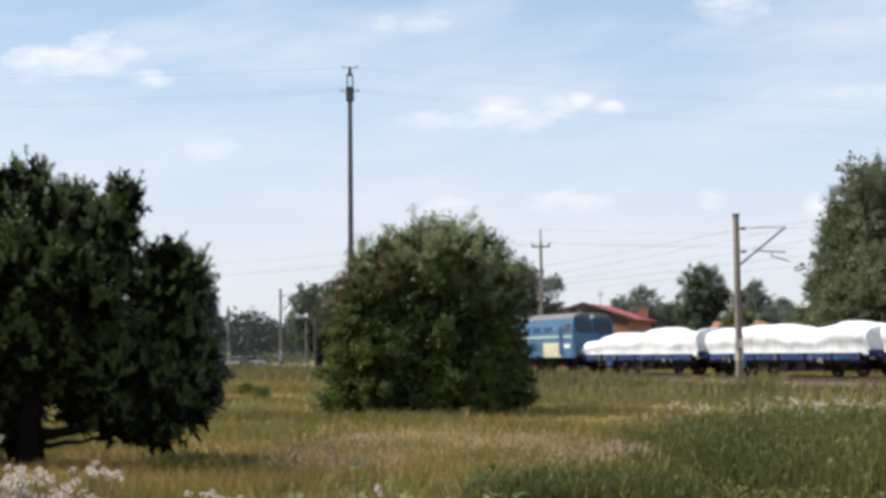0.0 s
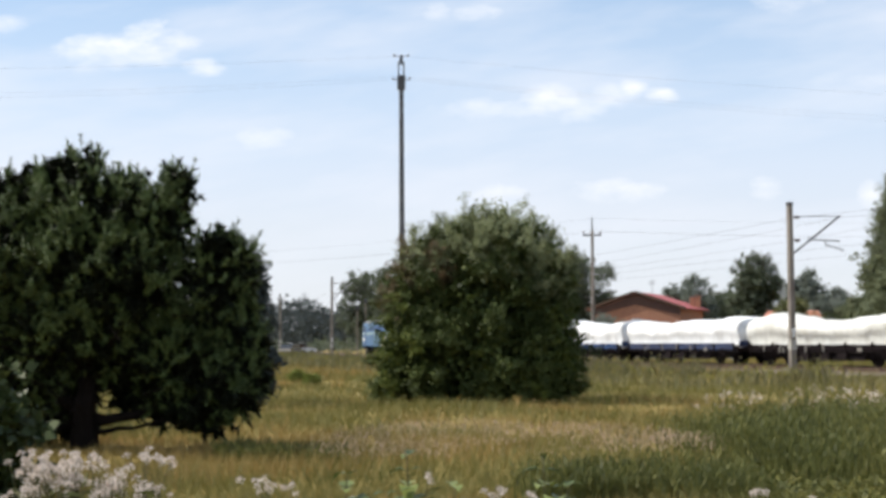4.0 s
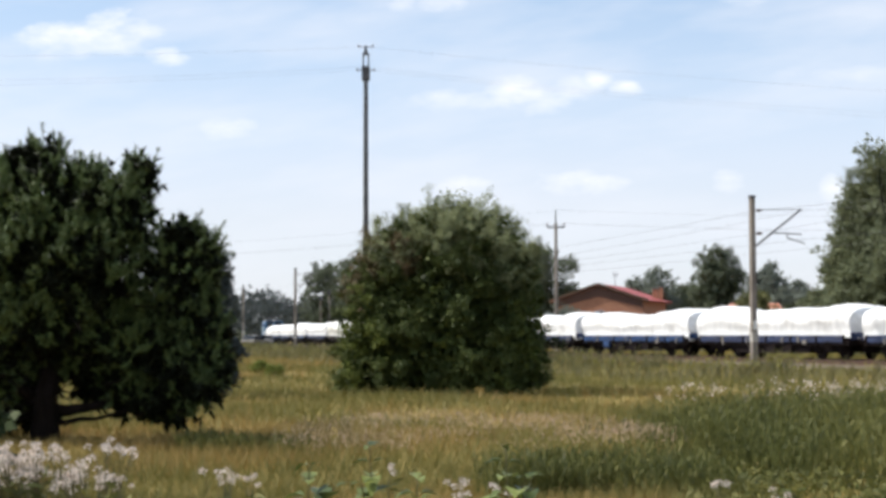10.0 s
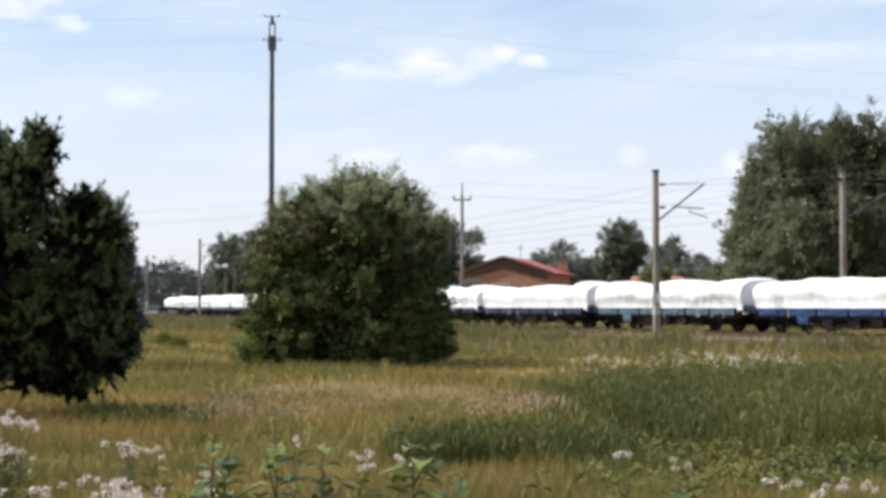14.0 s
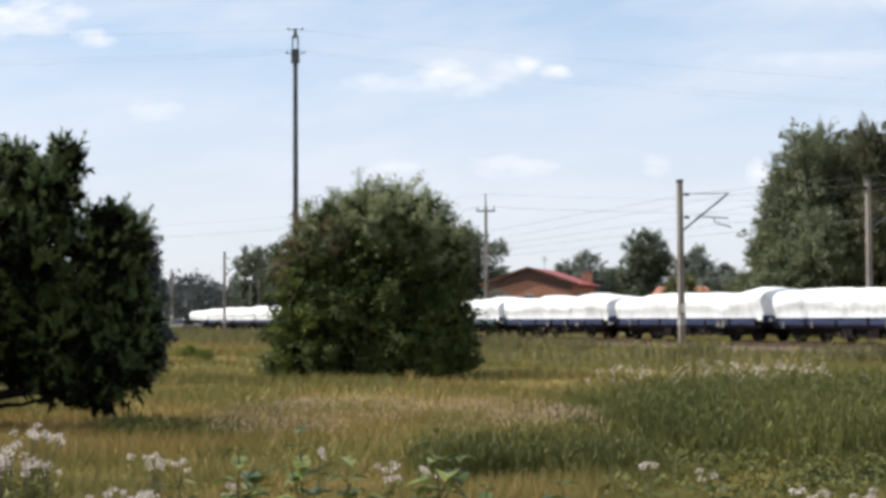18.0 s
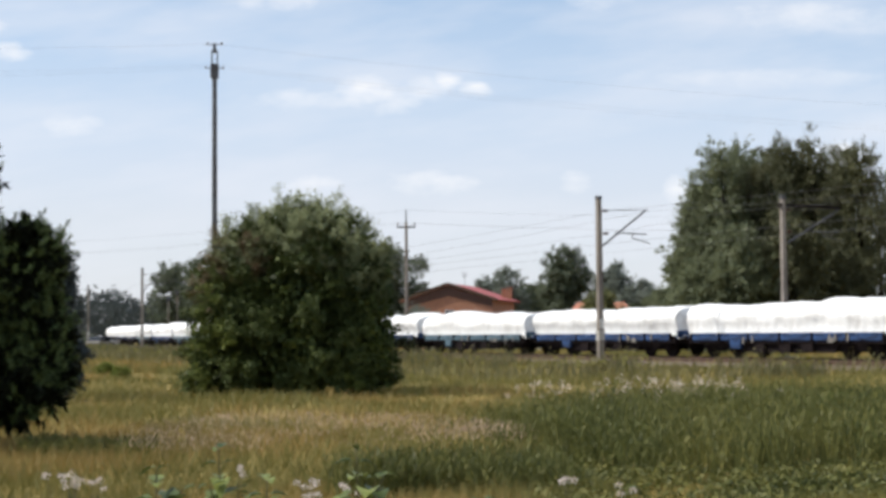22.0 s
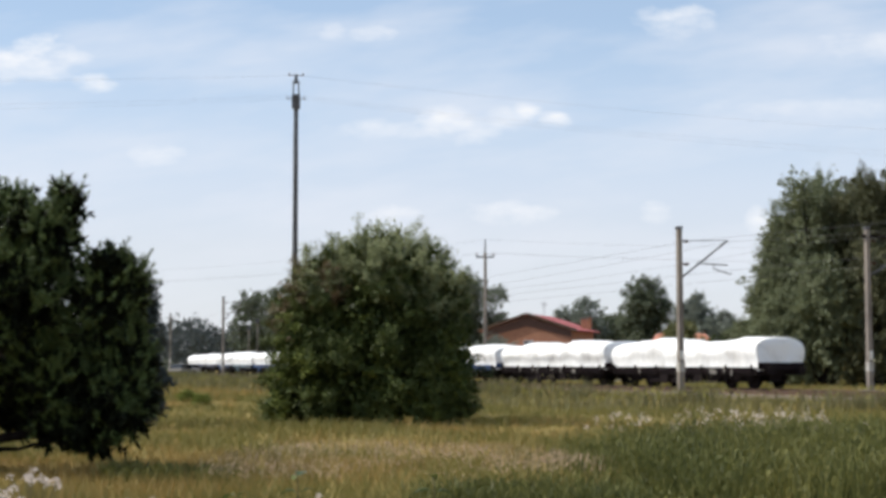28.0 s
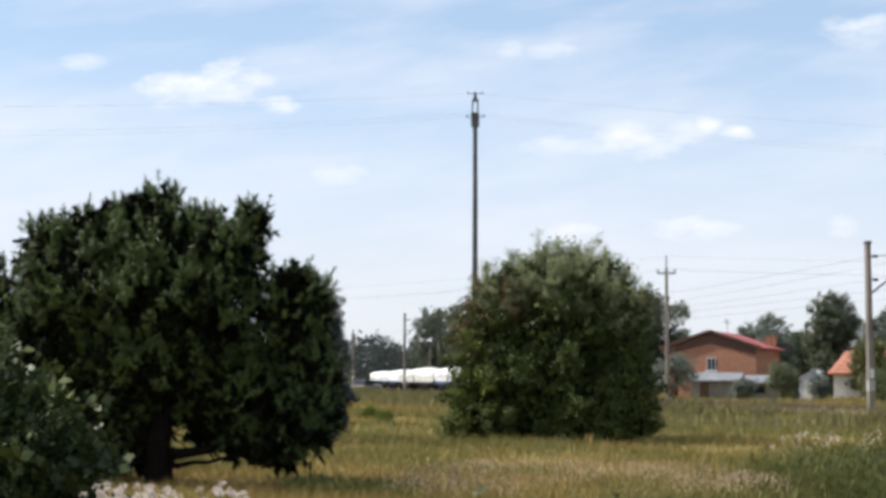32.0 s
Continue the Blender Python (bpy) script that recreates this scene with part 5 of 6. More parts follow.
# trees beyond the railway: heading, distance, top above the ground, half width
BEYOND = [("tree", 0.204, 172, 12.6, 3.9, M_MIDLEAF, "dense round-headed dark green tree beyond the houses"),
          ("tree", 0.159, 190, 11.0, 4.2, M_HAZEDLEAF, "pale green tree behind the brick house"),
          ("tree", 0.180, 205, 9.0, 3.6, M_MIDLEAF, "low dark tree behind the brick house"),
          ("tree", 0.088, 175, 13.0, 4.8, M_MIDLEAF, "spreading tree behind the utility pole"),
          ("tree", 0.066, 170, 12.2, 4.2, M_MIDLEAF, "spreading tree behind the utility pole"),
          ("tree", 0.239, 168, 10.0, 2.6, M_HAZEDLEAF, "pointed grey-green tree beside the small house"),
          ("tree", 0.257, 165, 7.6, 3.2, M_HAZEDLEAF, "rounded green tree beside the small house"),
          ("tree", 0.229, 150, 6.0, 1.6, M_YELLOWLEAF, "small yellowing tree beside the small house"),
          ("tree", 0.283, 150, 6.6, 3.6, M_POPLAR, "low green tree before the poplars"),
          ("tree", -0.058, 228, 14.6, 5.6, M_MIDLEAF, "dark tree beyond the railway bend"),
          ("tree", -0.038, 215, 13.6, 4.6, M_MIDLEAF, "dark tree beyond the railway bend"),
          ("shrub", 0.099, 126, 5.0, 2.2, M_HAZEDLEAF, "garden shrub by the utility pole"),
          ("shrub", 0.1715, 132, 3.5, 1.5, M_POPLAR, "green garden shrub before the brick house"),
          ("shrub", 0.1435, 130, 1.9, 1.0, M_HAZEDLEAF, "low garden shrub before the shed"),
          ("shrub", 0.1945, 138, 2.2, 0.9, M_HAZEDLEAF, "garden shrub beside the small house"),
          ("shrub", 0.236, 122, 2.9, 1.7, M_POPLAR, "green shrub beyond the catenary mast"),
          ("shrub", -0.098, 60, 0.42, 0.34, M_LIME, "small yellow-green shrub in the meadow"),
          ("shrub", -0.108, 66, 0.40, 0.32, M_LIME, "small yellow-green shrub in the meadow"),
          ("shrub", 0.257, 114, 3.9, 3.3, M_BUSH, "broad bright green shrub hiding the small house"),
          ("shrub", 0.184, 142, 1.8, 0.9, M_HAZEDLEAF, "low garden shrub between the houses")]
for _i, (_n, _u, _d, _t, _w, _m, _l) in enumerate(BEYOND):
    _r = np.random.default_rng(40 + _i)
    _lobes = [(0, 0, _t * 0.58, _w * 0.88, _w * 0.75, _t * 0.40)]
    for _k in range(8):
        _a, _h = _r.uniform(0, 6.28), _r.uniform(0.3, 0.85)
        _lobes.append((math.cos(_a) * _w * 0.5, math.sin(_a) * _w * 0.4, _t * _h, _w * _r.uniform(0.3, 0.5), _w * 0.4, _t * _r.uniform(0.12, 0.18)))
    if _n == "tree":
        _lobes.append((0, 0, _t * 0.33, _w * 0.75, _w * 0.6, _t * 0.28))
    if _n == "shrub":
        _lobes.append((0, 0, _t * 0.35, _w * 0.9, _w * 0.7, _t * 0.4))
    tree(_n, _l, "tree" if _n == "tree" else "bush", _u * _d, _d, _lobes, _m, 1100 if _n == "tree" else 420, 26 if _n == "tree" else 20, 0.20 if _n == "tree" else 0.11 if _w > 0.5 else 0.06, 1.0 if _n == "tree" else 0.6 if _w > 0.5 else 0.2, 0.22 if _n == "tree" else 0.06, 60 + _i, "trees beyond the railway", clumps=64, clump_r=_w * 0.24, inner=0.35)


def poplars():
    spots = [(0.307, 106, 12.2, 2.8, 1), (0.320, 104, 15.7, 3.2, 2), (0.294, 108, 8.6, 2.2, 3), (0.349, 103, 15.2, 3.3, 4), (0.374, 107, 15.9, 3.2, 5), (0.399, 106, 14.8, 3.4, 6), (0.332, 99, 8.4, 3.2, 7),
             (0.366, 99, 9.0, 3.4, 8), (0.402, 101, 8.2, 3.2, 9), (0.432, 112, 13.8, 3.6, 10), (0.307, 101, 6.0, 2.6, 12), (0.335, 107, 15.2, 3.3, 13), (0.414, 103, 14.6, 3.2, 17), (0.300, 107, 11.0, 2.2, 18), (0.361, 109, 14.8, 3.0, 14), (0.388, 109, 14.8, 3.2, 15), (0.308, 107, 13.4, 2.8, 16)]
    for u, d, top, w, seed in spots:
        r = np.random.default_rng(200 + seed)
        top *= 1.06
        lobes = [(0, 0, top * 0.45, w * 0.85, w * 0.8, top * 0.42), (0, 0, top * 0.70, w * 0.80, w * 0.7, top * 0.25)]
        for k in range(10):
            h = r.uniform(0.12, 0.9)
            a = r.uniform(0, 6.28)
            q = (1.05 - h) ** 0.5
            lobes.append((math.cos(a) * w * 0.62 * q, math.sin(a) * w * 0.55 * q, top * h, w * 0.44, w * 0.44, top * r.uniform(0.10, 0.16)))
        tree("poplar", "tall bushy poplar with small olive leaves" if u > 0.345 else "tall bushy poplar with small grey-green leaves", "tree", u * d, d, lobes, M_OLIVE if u > 0.345 else M_POPLAR, 950, 26, 0.135, 1.0, 0.22, 220 + seed, "poplars beyond the railway", up=1.25, inner=0.25, clumps=90, clump_r=0.62, tall=1.7, core=1.8)


poplars()


def forest():
    """Far pine wood along the horizon."""
    rng = np.random.default_rng(5)
    Vs = []
    for i in range(560):
        d = rng.uniform(540, 680)
        u = rng.uniform(-0.34, 0.0) if i < 400 else rng.uniform(-0.6, 0.62)
        top = rng.uniform(12, 18) * (1.0 if u < 0 else 0.75) * (1 + 0.15 * math.sin(u * 40))
        st, out, _ = lobed(rng, [(u * d, d, top * 0.55, 2.6, 2.6, top * 0.5), (u * d, d, top * 0.82, 1.7, 1.7, top * 0.18), (u * d, d - 2, top * 0.22, 3.2, 2.4, top * 0.24)], 36, 0.6)
        Vs.append(sprays(rng, st, out + np.array((0, 0, 0.5)), 2.0, 9, 0.75, width=0.8))
    hx = rng.uniform(-0.20, 0.02, 900)
    hd = rng.uniform(235, 330, 900)
    hc = np.stack([hx * hd, hd, rng.uniform(0.1, 1.0, 900) * (1.6 + 0.9 * np.sin(hx * 70) + 0.5 * np.sin(hx * 190))], 1)
    hedge = sprays(rng, hc, rng.normal(size=hc.shape) + np.array((0, 0, 0.8)), 1.2, 14, 0.42, width=0.7)
    hedge[0][:, 2] = np.maximum(hedge[0][:, 2], 0.0)
    tagged(link_mesh("far_undergrowth", raw("far_undergrowth", *hedge), M_MIDLEAF), "low tangled undergrowth beyond the railway bend", "bushes", kind="stuff")
    V, F = merge(*Vs)
    V[:, 2] = np.maximum(V[:, 2], 0.0)
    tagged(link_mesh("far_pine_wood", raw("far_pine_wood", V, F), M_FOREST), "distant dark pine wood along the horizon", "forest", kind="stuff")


forest()


# ---- grass and weeds ----
def scatter(rng, n, d0, d1, u0, u1, power=1.0):
    """Places in a fan before the viewer, denser where near."""
    d = d0 * (d1 / d0) ** rng.random(n) if power else rng.uniform(d0, d1, n)
    u = rng.uniform(u0, u1, n)
    return u * d, d


def blades(rng, x, y, h, w, lean=0.55, plain=False):
    z = ground_z(x, y)
    n = len(x)
    a = rng.uniform(0, 2 * np.pi, n)
    b = rng.uniform(0, 2 * np.pi, n)
    s = np.stack([np.cos(a), np.sin(a), np.zeros(n)], 1) * (w / 2)[:, None]
    base = np.stack([x, y, z - 0.03], 1)
    tip = base + np.stack([np.cos(b) * lean * h, np.sin(b) * lean * h, h], 1)
    if plain:
        return np.stack([base - s, base + s, tip], 1).reshape(-1, 3), np.arange(3 * n).reshape(n, 3)
    mid = base + (tip - base) * np.array((0.35, 0.35, 0.55))
    V = np.stack([base - s, base + s, mid + s * 0.8, mid - s * 0.8, tip], 1).reshape(-1, 3)
    o = (np.arange(n) * 5)[:, None]
    F = np.concatenate([o + np.array((0, 1, 2)), o + np.array((0, 2, 3)), o + np.array((3, 2, 4))])
    return V, F


def patch_noise(x, y, f, ph):
    return np.sin(x * f + ph) * np.sin(y * f * 0.8 + ph * 1.7) + 0.6 * np.sin(x * f * 2.3 - y * f * 1.9 + ph) + 0.4 * np.sin(x * f * 4.7 + y * f * 3.9)


def stuff(name, vf, material, label, category="grass"):
    return tagged(link_mesh(name, raw(name, *vf), material), label, category, kind="stuff")


def big_patch(x, y):
    """Above 0 inside the large weed thicket."""
    front = np.interp(x / y, (0.17, 0.192, 0.226, 0.285, 0.32, 0.393, 0.5), (21.5, 19.7, 17.5, 17.1, 16.2, 17.0, 17.6))
    return np.minimum((y - front) * 0.7, np.minimum((27.5 - y) * 0.12, (x / y - 0.185) * 6 + 0.05 * np.sin(y * 2.1) - 0.03 * (y - 19)))


def low_patch(x, y):
    """Above 0 inside the low thicket before it."""
    return np.minimum(np.minimum((0.190 - x / y) * 12, (x / y - 0.066) * 10), np.minimum((y - 15.75) * 1.2, (17.6 - y) * 0.5))


def build_meadow():
    rng = np.random.default_rng(21)
    x, y = scatter(rng, 360000, 4.5, 72, -0.55, 0.60)
    g = track_gap(x, y)
    pn = patch_noise(x, y, 0.22, 0.7) + 0.6 * patch_noise(x, y, 0.9, 2.2) + rng.normal(size=len(x)) * 0.6
    inside = np.maximum(big_patch(x, y), low_patch(x, y)) + rng.normal(size=len(x)) * 0.12
    keep = (g > 5.2) & ((inside < 0.12) | ((rng.random(len(x)) < 0.12) & (y > 19)))
    h = (0.24 + 0.08 * patch_noise(x, y, 0.6, 2.0)).clip(0.12, 0.6) * rng.uniform(0.6, 1.35, len(x))
    path = np.clip((x / y - 0.17) * 14, 0, 1) * np.clip((y - 12.8) / 1.5, 0, 1) * (inside < 0.12) * (y < 21)        # low pale growth before the thicket
    h = h * (1 - 0.55 * path)
    pn = pn - 3.0 * path
    w = (0.0028 + 0.0005 * y) * 0.9
    dry = keep & ((pn + np.clip((y - 14) / 14, -0.7, 0.0) - np.clip((y - 25) / 8, 0, 0.8) > 0.15) | ((y > 19) & (y < 26) & (pn > -0.7))) & (y < 40 + 14 * rng.random(len(x)))
    dry |= keep & (x < -0.075 * y) & (y > 56) & (pn > -0.2)
    green = keep & ~dry
    for nm, sel, material, lab in (("dry_grass", dry, M_GRASS, "tall dry yellow-brown meadow grass"), ("green_grass", green, M_GREEN, "green meadow grass between the dry tufts")):
        near, away = sel & (y < 9), sel & (y >= 9)
        stuff(nm, merge(blades(rng, x[near], y[near], h[near], w[near]), blades(rng, x[away], y[away], h[away], w[away] * 1.25, plain=True)), material, lab)
    ax, ay = rng.uniform(-48, 52, 60000), rng.uniform(-28, 70, 60000)
    k = (np.abs(ax) > 0.5 * ay) | (ay < 5)
    k &= np.hypot(ax, ay) > 1.2
    stuff("surrounding_grass", blades(rng, ax[k], ay[k], rng.uniform(0.12, 0.3, k.sum()), np.full(k.sum(), 0.02), plain=True), M_GRASS, "dry grass all round the viewer's place")
    # pale plumes
    px = rng.uniform(-1.6, 3.9, 9000) - 0.6 * rng.random(9000)
    py = rng.uniform(20.3, 25.2, 9000)
    k = patch_noise(px, py, 0.9, 1.0) + rng.normal(size=9000) * 0.8 > 0.2
    px, py = px[k], py[k]
    hz = ground_z(px, py) + rng.uniform(0.22, 0.42, len(px))
    c = np.stack([px, py, hz], 1)
    V, F = leaves(rng, c, np.tile((0.1, 0, 1.0), (len(c), 1)) + rng.normal(size=c.shape) * 0.25, 0.065, 0.16)
    stuff("grass_plumes", (V, F), M_PLUME, "pale pinkish grass plumes in a drift")
    # grass beyond the meadow, up to the railway and past it
    fx, fy = scatter(rng, 60000, 66, 190, -0.32, 0.45)
    fg = track_gap(fx, fy)
    k = fg > 5.4
    fx, fy = fx[k], fy[k]
    q = patch_noise(fx, fy, 0.16, 1.9) + rng.normal(size=len(fx)) * 0.5 > 0.3
    fh = rng.uniform(0.2, 0.5, len(fx))
    stuff("far_dry_grass", blades(rng, fx[q], fy[q], fh[q], 0.02 + 0.0007 * fy[q], plain=True), M_GRASS, "dry grass on the far part of the meadow")
    stuff("far_green_grass", blades(rng, fx[~q], fy[~q], fh[~q], 0.02 + 0.0007 * fy[~q], plain=True), M_GREEN, "green grass on the far part of the meadow")

    # goldenrod thickets, dark green
    def thicket(n, x0, x1, y0, y1, hmax, seed, test):
        r = np.random.default_rng(seed)
        tx, ty = r.uniform(x0, x1, n), r.uniform(y0, y1, n)
        k = test(tx, ty)
        tx, ty = tx[k], ty[k]
        hh = hmax * r.uniform(0.55, 1.1, len(tx)) * (1 + 0.14 * patch_noise(tx, ty, 1.3, seed))
        st = blades(r, tx, ty, hh, np.full(len(tx), 0.014), 0.16)
        c = np.stack([tx, ty, ground_z(tx, ty)], 1)[:, None] + np.array((0, 0, 1.0)) * (r.uniform(0.2, 1.0, (len(tx), 4)) * hh[:, None])[..., None]
        a = r.uniform(0, 6.28, (len(tx), 4))
        V, F = leaves(r, c.reshape(-1, 3), np.stack([np.cos(a), np.sin(a), r.uniform(1.0, 3.2, a.shape)], -1).reshape(-1, 3), 0.105, 0.16)
        return st[0], st[1], V, F

    soft = np.random.default_rng(35)

    def fuzzy(v, q):
        return v + 0.12 * q + soft.normal(size=len(v)) * 0.16 > 0

    big = thicket(26000, 2.4, 15.5, 15.5, 29, 0.66, 31, lambda a, b: fuzzy(big_patch(a, b) + 0.15, patch_noise(a, b, 0.8, 1.1)))
    low = thicket(7000, 0.6, 3.6, 15.2, 18.0, 0.42, 32, lambda a, b: fuzzy(low_patch(a, b), patch_noise(a, b, 1.4, 2.1)))
    back = thicket(7000, 8.0, 30.0, 27, 38, 0.46, 34, lambda a, b: fuzzy((a / b - 0.28) * 7, patch_noise(a, b, 0.6, 0.3)))
    # dark low plants added where the pine's shadow lies, to draw that shadow
    strip = thicket(1300, -3.7, -1.6, 21.6, 23.4, 0.26, 36, lambda a, b: fuzzy(np.minimum((a + 3.7) * 1.2, np.minimum((-1.6 - a) * 1.2, 0.6 - np.abs(b - 22.5))), patch_noise(a, b, 1.4, 0.4)))
    edge = thicket(9000, 7.0, 26.0, 17, 30, 0.62, 37, lambda a, b: fuzzy(np.minimum((a / b - 0.385) * 9, np.minimum((b - 17) * 0.4, (30 - b) * 0.3)), patch_noise(a, b, 0.8, 1.1)))
    stuff("dark_weed_thicket", merge(edge[:2], edge[2:]), M_DARKWEED, "thicket of dark green weeds near the railway", "weeds")
    stuff("weed_thicket", merge(*(q[:2] for q in (big, low, back, strip))), M_DEEP, "dark green upright weed stalks, with a strip drawn as the pine's shadow", "weeds")
    stuff("thicket_leaves", merge(*(q[2:] for q in (big, low, back, strip))), M_DEEP, "narrow green leaves of the weed thicket and of the pine-shadow strip", "weeds")
    # low herbs on the trodden strip before the thicket
    hr = np.random.default_rng(41)
    hu, hd = hr.uniform(0.17, 0.44, 26000), hr.uniform(13.2, 20.0, 26000)
    hx = hu * hd
    k = (np.maximum(big_patch(hx, hd), low_patch(hx, hd)) < 0.1) & (patch_noise(hx, hd, 1.1, 0.6) + hr.normal(size=26000) * 0.7 > -0.5 + np.clip(14.4 - hd, 0, 2))
    hc = np.stack([hx[k], hd[k], ground_z(hx[k], hd[k]) + hr.uniform(0.02, 0.16, k.sum())], 1)
    stuff("low_herbs", leaves(hr, hc, hr.normal(size=hc.shape) * np.array((1, 1, 0.3)) + np.array((0, 0, 0.5)), 0.075, 0.45), M_DEEP, "low green herbs on a strip before the thicket", "weeds")
    # weeds on the bank before the rails
    bx = rng.uniform(-30, 36, 60000)
    by = rng.uniform(46, 190, 60000)
    g = track_gap(bx, by)
    side = (bx - P0[0]) * NEAR[0] + (by - P0[1]) * NEAR[1] > 0
    k = side & (g > 5.0) & (g < 17)
    bx, by, g = bx[k], by[k], g[k]
    hh = (0.44 + 0.18 * patch_noise(bx, by, 0.5, 3)).clip(0.2, 0.8) * rng.uniform(0.6, 1.2, len(bx)) * np.clip((g - 3.4) / 4.0, 0.45, 1.15)
    stuff("bank_weeds", blades(rng, bx, by, hh, 0.022 + 0.0005 * by, 0.35), M_BANK, "green weeds on the railway bank", "weeds")
    tall = (g > 5.9) & (g < 9.5) & (patch_noise(bx, by, 0.55, 1.2) > 0.05)
    tx, ty = (np.repeat(q[tall], 3) + rng.normal(size=3 * tall.sum()) * 0.25 for q in (bx, by))
    th = rng.uniform(0.35, 0.85, len(tx)) * (1 + 0.2 * patch_noise(tx, ty, 0.9, 4))
    tv = blades(rng, tx, ty, th, 0.02 + 0.0004 * ty, 0.3)
    tc = np.stack([tx, ty, ground_z(tx, ty) + th * rng.uniform(0.4, 1.0, len(tx))], 1)
    stuff("bank_thicket", merge(tv, leaves(rng, tc, rng.normal(size=tc.shape) + np.array((0, 0, 1.0)), 0.13, 0.35)), M_BANK, "tall grey-green weeds along the railway bank", "weeds")
    sel = (g < 11) & (patch_noise(bx, by, 0.45, 5) > 0.25) & (rng.random(len(bx)) < 0.55)
    c = np.stack([bx[sel], by[sel], ground_z(bx[sel], by[sel]) + hh[sel] * 0.95], 1)
    c = np.repeat(c, 3, 0) + rng.normal(size=(len(c) * 3, 3)) * 0.06
    stuff("goldenrod_flowers", leaves(rng, c, rng.normal(size=c.shape) + np.array((0, 0, 1.0)), 0.11, 0.5), M_YELLOW, "yellow goldenrod flowers along the railway bank", "flowers")


build_meadow()


def seed_head_mesh(seed):
    r = np.random.default_rng(seed)
    c = r.normal(size=(22, 3)) * np.array((0.008, 0.008, 0.006))
    V, F = leaves(r, c, unit(c + 1e-4) + np.array((0, 0, 0.5)), 0.019, 0.65)
    me = raw("seed_head", V, F)
    me.materials.append(M_FLUFF)
    return me


HEADS = [seed_head_mesh(300 + i) for i in range(4)]


def fluff_plant(rng, x, y, height, heads, label):
    """A thistle with fluffy seed heads: stem, branches, leaves, heads."""
    p = thing("thistle", label, "plant", "thistles with white fluff", at=pose(x, y, gz(x, y)))
    part("stem", rod(B(), (0, 0, -0.03), (0, 0, height * 0.8), 0.006, 0.004, 5), M_STEM, p)
    for i in range(heads):
        a = rng.uniform(0, 6.28)
        q = rng.uniform(0.01, 0.13)
        tip = (math.cos(a) * q, math.sin(a) * q, height - rng.uniform(-0.02, 0.06))
        br = part("branch", rod(B(), (0, 0, height * rng.uniform(0.5, 0.78)), tip, 0.003, 0.002, 4), M_STEM, p)
        tagged(link_mesh("seed_head", HEADS[int(rng.integers(4))], None, br, "", Matrix.Translation(tip) @ Matrix.Rotation(a, 4, 'Z')), "fluffy white seed head", kind="stuff")
    n = 26
    lc = np.stack([rng.normal(size=n) * 0.02, rng.normal(size=n) * 0.02, rng.uniform(0.1, 0.8, n) * height], 1)
    V, F = leaves(rng, lc, rng.normal(size=(n, 3)) * np.array((1, 1, 0.3)) + np.array((0, 0, 0.3)), 0.14, 0.2)
    tagged(link_mesh("leaves", raw("leaves", V, F), M_DEEP, p), kind="stuff")
    return p


def build_thistles():
    rng = np.random.default_rng(77)
    pts = []
    for i in range(40):
        pts.append((rng.normal(-2.45, 0.17) if i < 28 else rng.normal(-2.02, 0.09), rng.normal(9.2, 0.30), rng.uniform(0.80, 1.05)))
    for i in range(14):
        pts.append((rng.normal(-1.05, 0.30), rng.normal(7.7, 0.3), rng.uniform(0.62, 0.76)))
    for u, d, h in ((0.206, 10.2, 0.66), (0.247, 9.6, 0.62), (0.312, 8.8, 0.56), (0.33, 8.6, 0.58), (0.36, 8.5, 0.56), (0.375, 8.7, 0.58), (-0.135, 9.4, 0.86), (-0.132, 8.6, 0.70), (-0.162, 8.6, 0.72), (-0.128, 11, 0.7)):
        pts.append((u * d, d, h))
    for i in range(8):
        pts.append((rng.uniform(-2.6, 0.6), rng.uniform(9.5, 12.5), rng.uniform(0.5, 0.7)))
    for x, y, h in pts:
        fluff_plant(rng, x, y, h, int(rng.integers(3, 7)), "thistle gone to fluffy white seed in the grass")
    # the far drift
    x = np.concatenate([rng.normal(9.4, 0.8, 42), rng.uniform(5.0, 11.6, 48)])
    y = np.concatenate([rng.normal(32.0, 0.5, 42), rng.uniform(30.0, 34.0, 48)])
    c = np.stack([x, y, ground_z(x, y) + rng.uniform(0.3, 0.65, len(x))], 1)
    c = np.repeat(c, 12, 0) + rng.normal(size=(len(c) * 12, 3)) * 0.045
    stuff("white_flower_drift", leaves(rng, c, rng.normal(size=c.shape), 0.05, 0.6), M_FLUFF, "drift of white seed heads across the meadow", "flowers")


build_thistles()


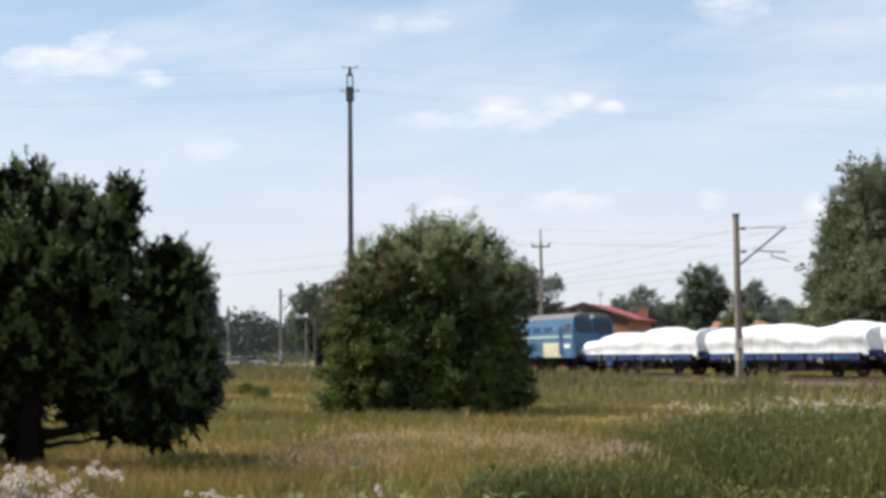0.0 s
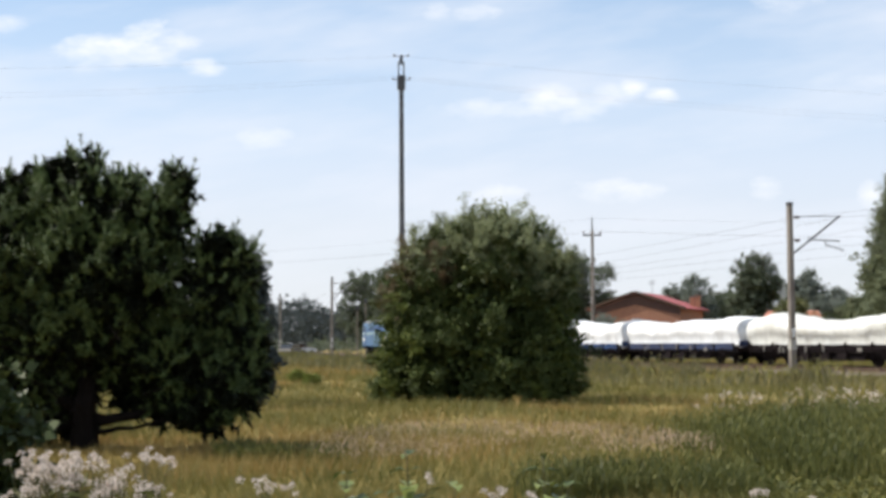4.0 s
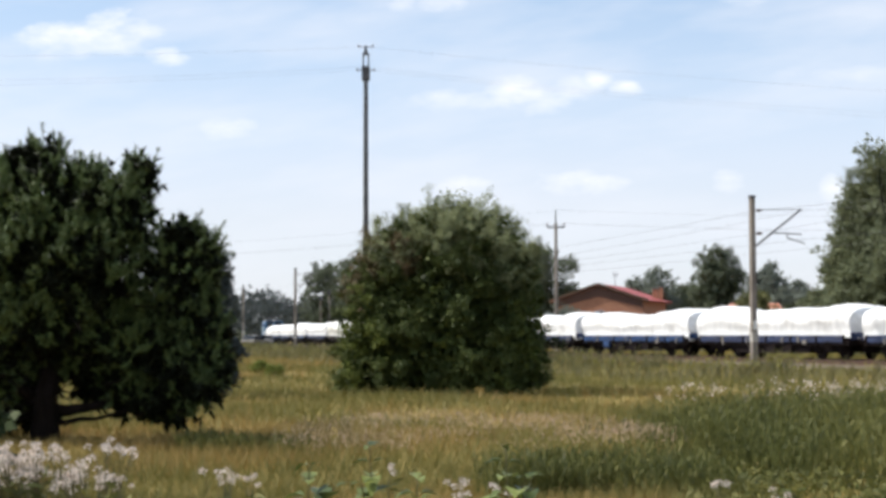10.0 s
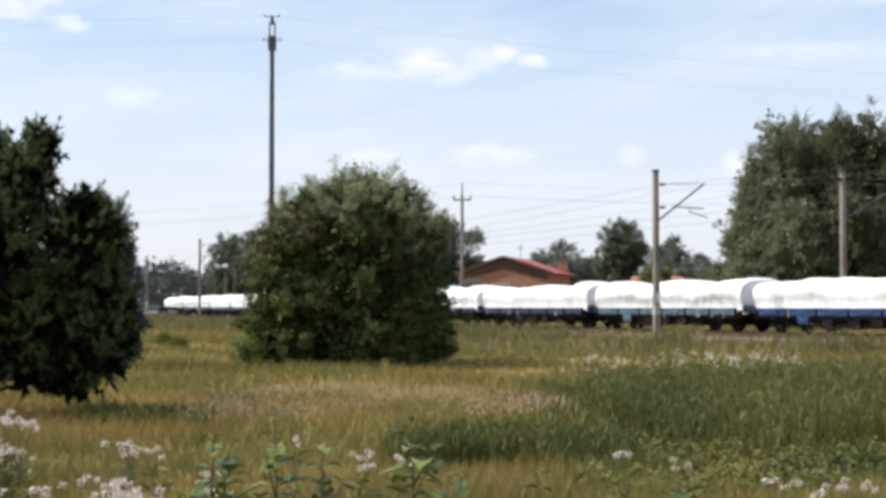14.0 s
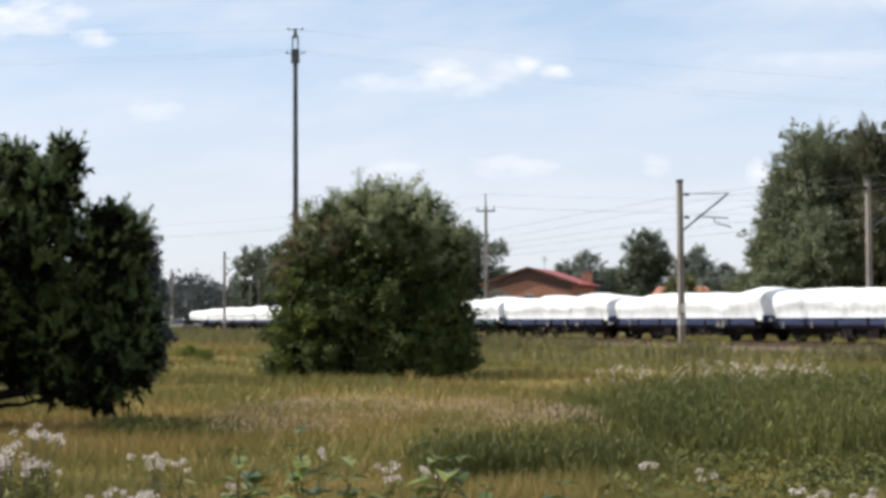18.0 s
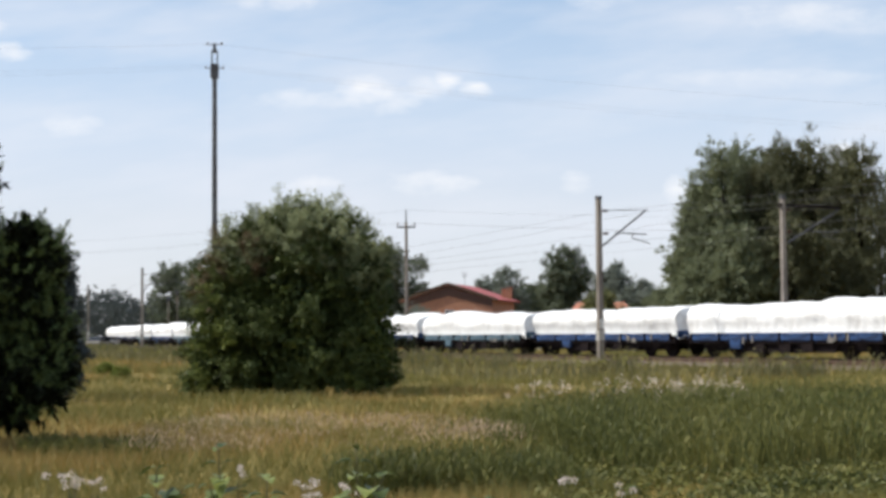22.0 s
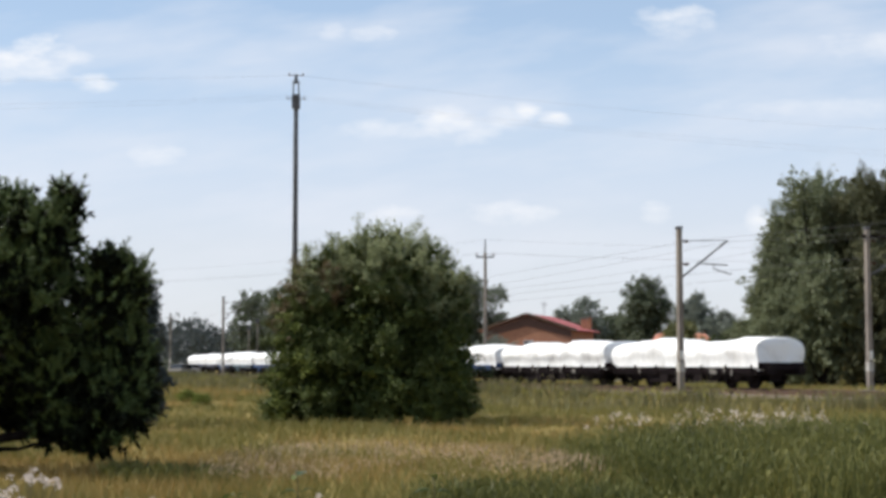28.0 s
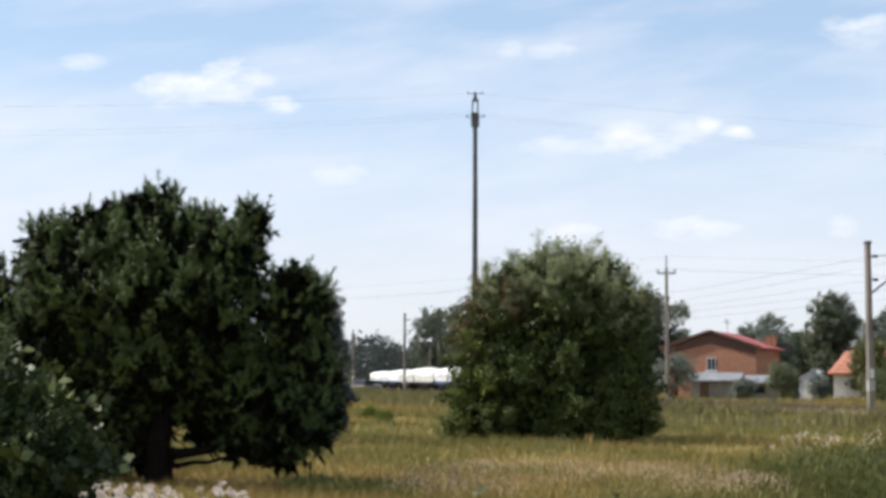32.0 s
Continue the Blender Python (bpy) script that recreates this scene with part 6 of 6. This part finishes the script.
def broad_weed(rng, x, y, height):
    """A tall upright weed with large paired toothed leaves."""
    p = thing("broadleaf_weed", "tall upright weed with large pointed green leaves", "plant", "tall weeds in the foreground", at=pose(x, y, gz(x, y)))
    bm = B()
    lean = Vector((rng.normal() * 0.05, rng.normal() * 0.05, 0))
    rod(bm, (0, 0, -0.03), (lean.x, lean.y, height), 0.010, 0.004, 6)
    part("stem", bm, M_STEM, p)
    lv, lf, o = [], [], 0
    stems = [(Vector((0, 0, 0)), Vector((lean.x, lean.y, height)), 0.25)]
    for i in range(3):
        a, f = rng.uniform(0, 6.28), rng.uniform(0.45, 0.75)
        q = Vector((lean.x, lean.y, height)) * f
        tip = q + Vector((math.cos(a) * 0.13, math.sin(a) * 0.13, height * rng.uniform(0.14, 0.24)))
        part("side_shoot", rod(B(), q, tip, 0.006, 0.003, 5), M_STEM, p)
        stems.append((q, tip, 0.15))
    for foot, head, bare in stems:
        tiers = max(3, int((head - foot).length / 0.070))
        for i in range(tiers):
            f = (i + 1.0) / tiers
            if f < bare:
                continue
            a0 = i * 1.57 + rng.normal() * 0.4
            for k in range(2):
                a = a0 + k * math.pi
                s = (0.165 - 0.080 * f ** 4) * rng.uniform(0.6, 1.2)
                out = Vector((math.cos(a), math.sin(a), 0))
                sd = Vector((-math.sin(a), math.cos(a), 0))
                q = foot.lerp(head, f)
                droop = rng.uniform(0.0, 0.75)
                pts = []
                for t, ww in ((0.12, 0.06), (0.35, 0.33), (0.6, 0.29), (0.85, 0.13)):
                    m = q + out * s * t + Vector((0, 0, s * (0.38 * t - droop * 1.3 * t * t)))
                    pts.append((m - sd * s * ww + Vector((0, 0, s * ww * 0.35)), m, m + sd * s * ww + Vector((0, 0, s * ww * 0.35))))
                tip = q + out * s + Vector((0, 0, s * (0.38 - droop * 1.3)))
                lv += [tuple(v) for tri in pts for v in tri] + [tuple(tip)]
                for r in range(3):
                    g = o + r * 3
                    lf += [(g, g + 1, g + 4), (g, g + 4, g + 3), (g + 1, g + 2, g + 5), (g + 1, g + 5, g + 4)]
                lf += [(o + 9, o + 10, o + 12), (o + 10, o + 11, o + 12)]
                o += 13
    link_mesh("leaves", raw("leaves", lv, lf), M_LEAF, p, "large pointed green leaves")
    return p


def build_weeds():
    rng = np.random.default_rng(88)
    for u, d, h in ((-0.028, 7.0, 1.16), (-0.080, 6.8, 1.08), (-0.001, 6.9, 1.02), (0.064, 7.0, 1.16), (0.088, 6.8, 0.92), (0.165, 6.6, 0.93), (0.255, 6.8, 0.95), (-0.045, 6.6, 0.84), (-0.012, 6.5, 0.82), (0.050, 6.5, 0.80), (-0.068, 7.2, 0.90)):
        broad_weed(rng, u * d, d, h)


build_weeds()


# ---- what moves ----
def motions():
    for car, ahead in TRAIN:
        rows = []
        for i in range(33):
            p, d = course(rolled(i) + ahead)
            rows.append((float(i), pose(p[0], p[1], RAIL, rz=math.degrees(math.atan2(d[1], d[0])))))
        walk(car, rows)


motions()
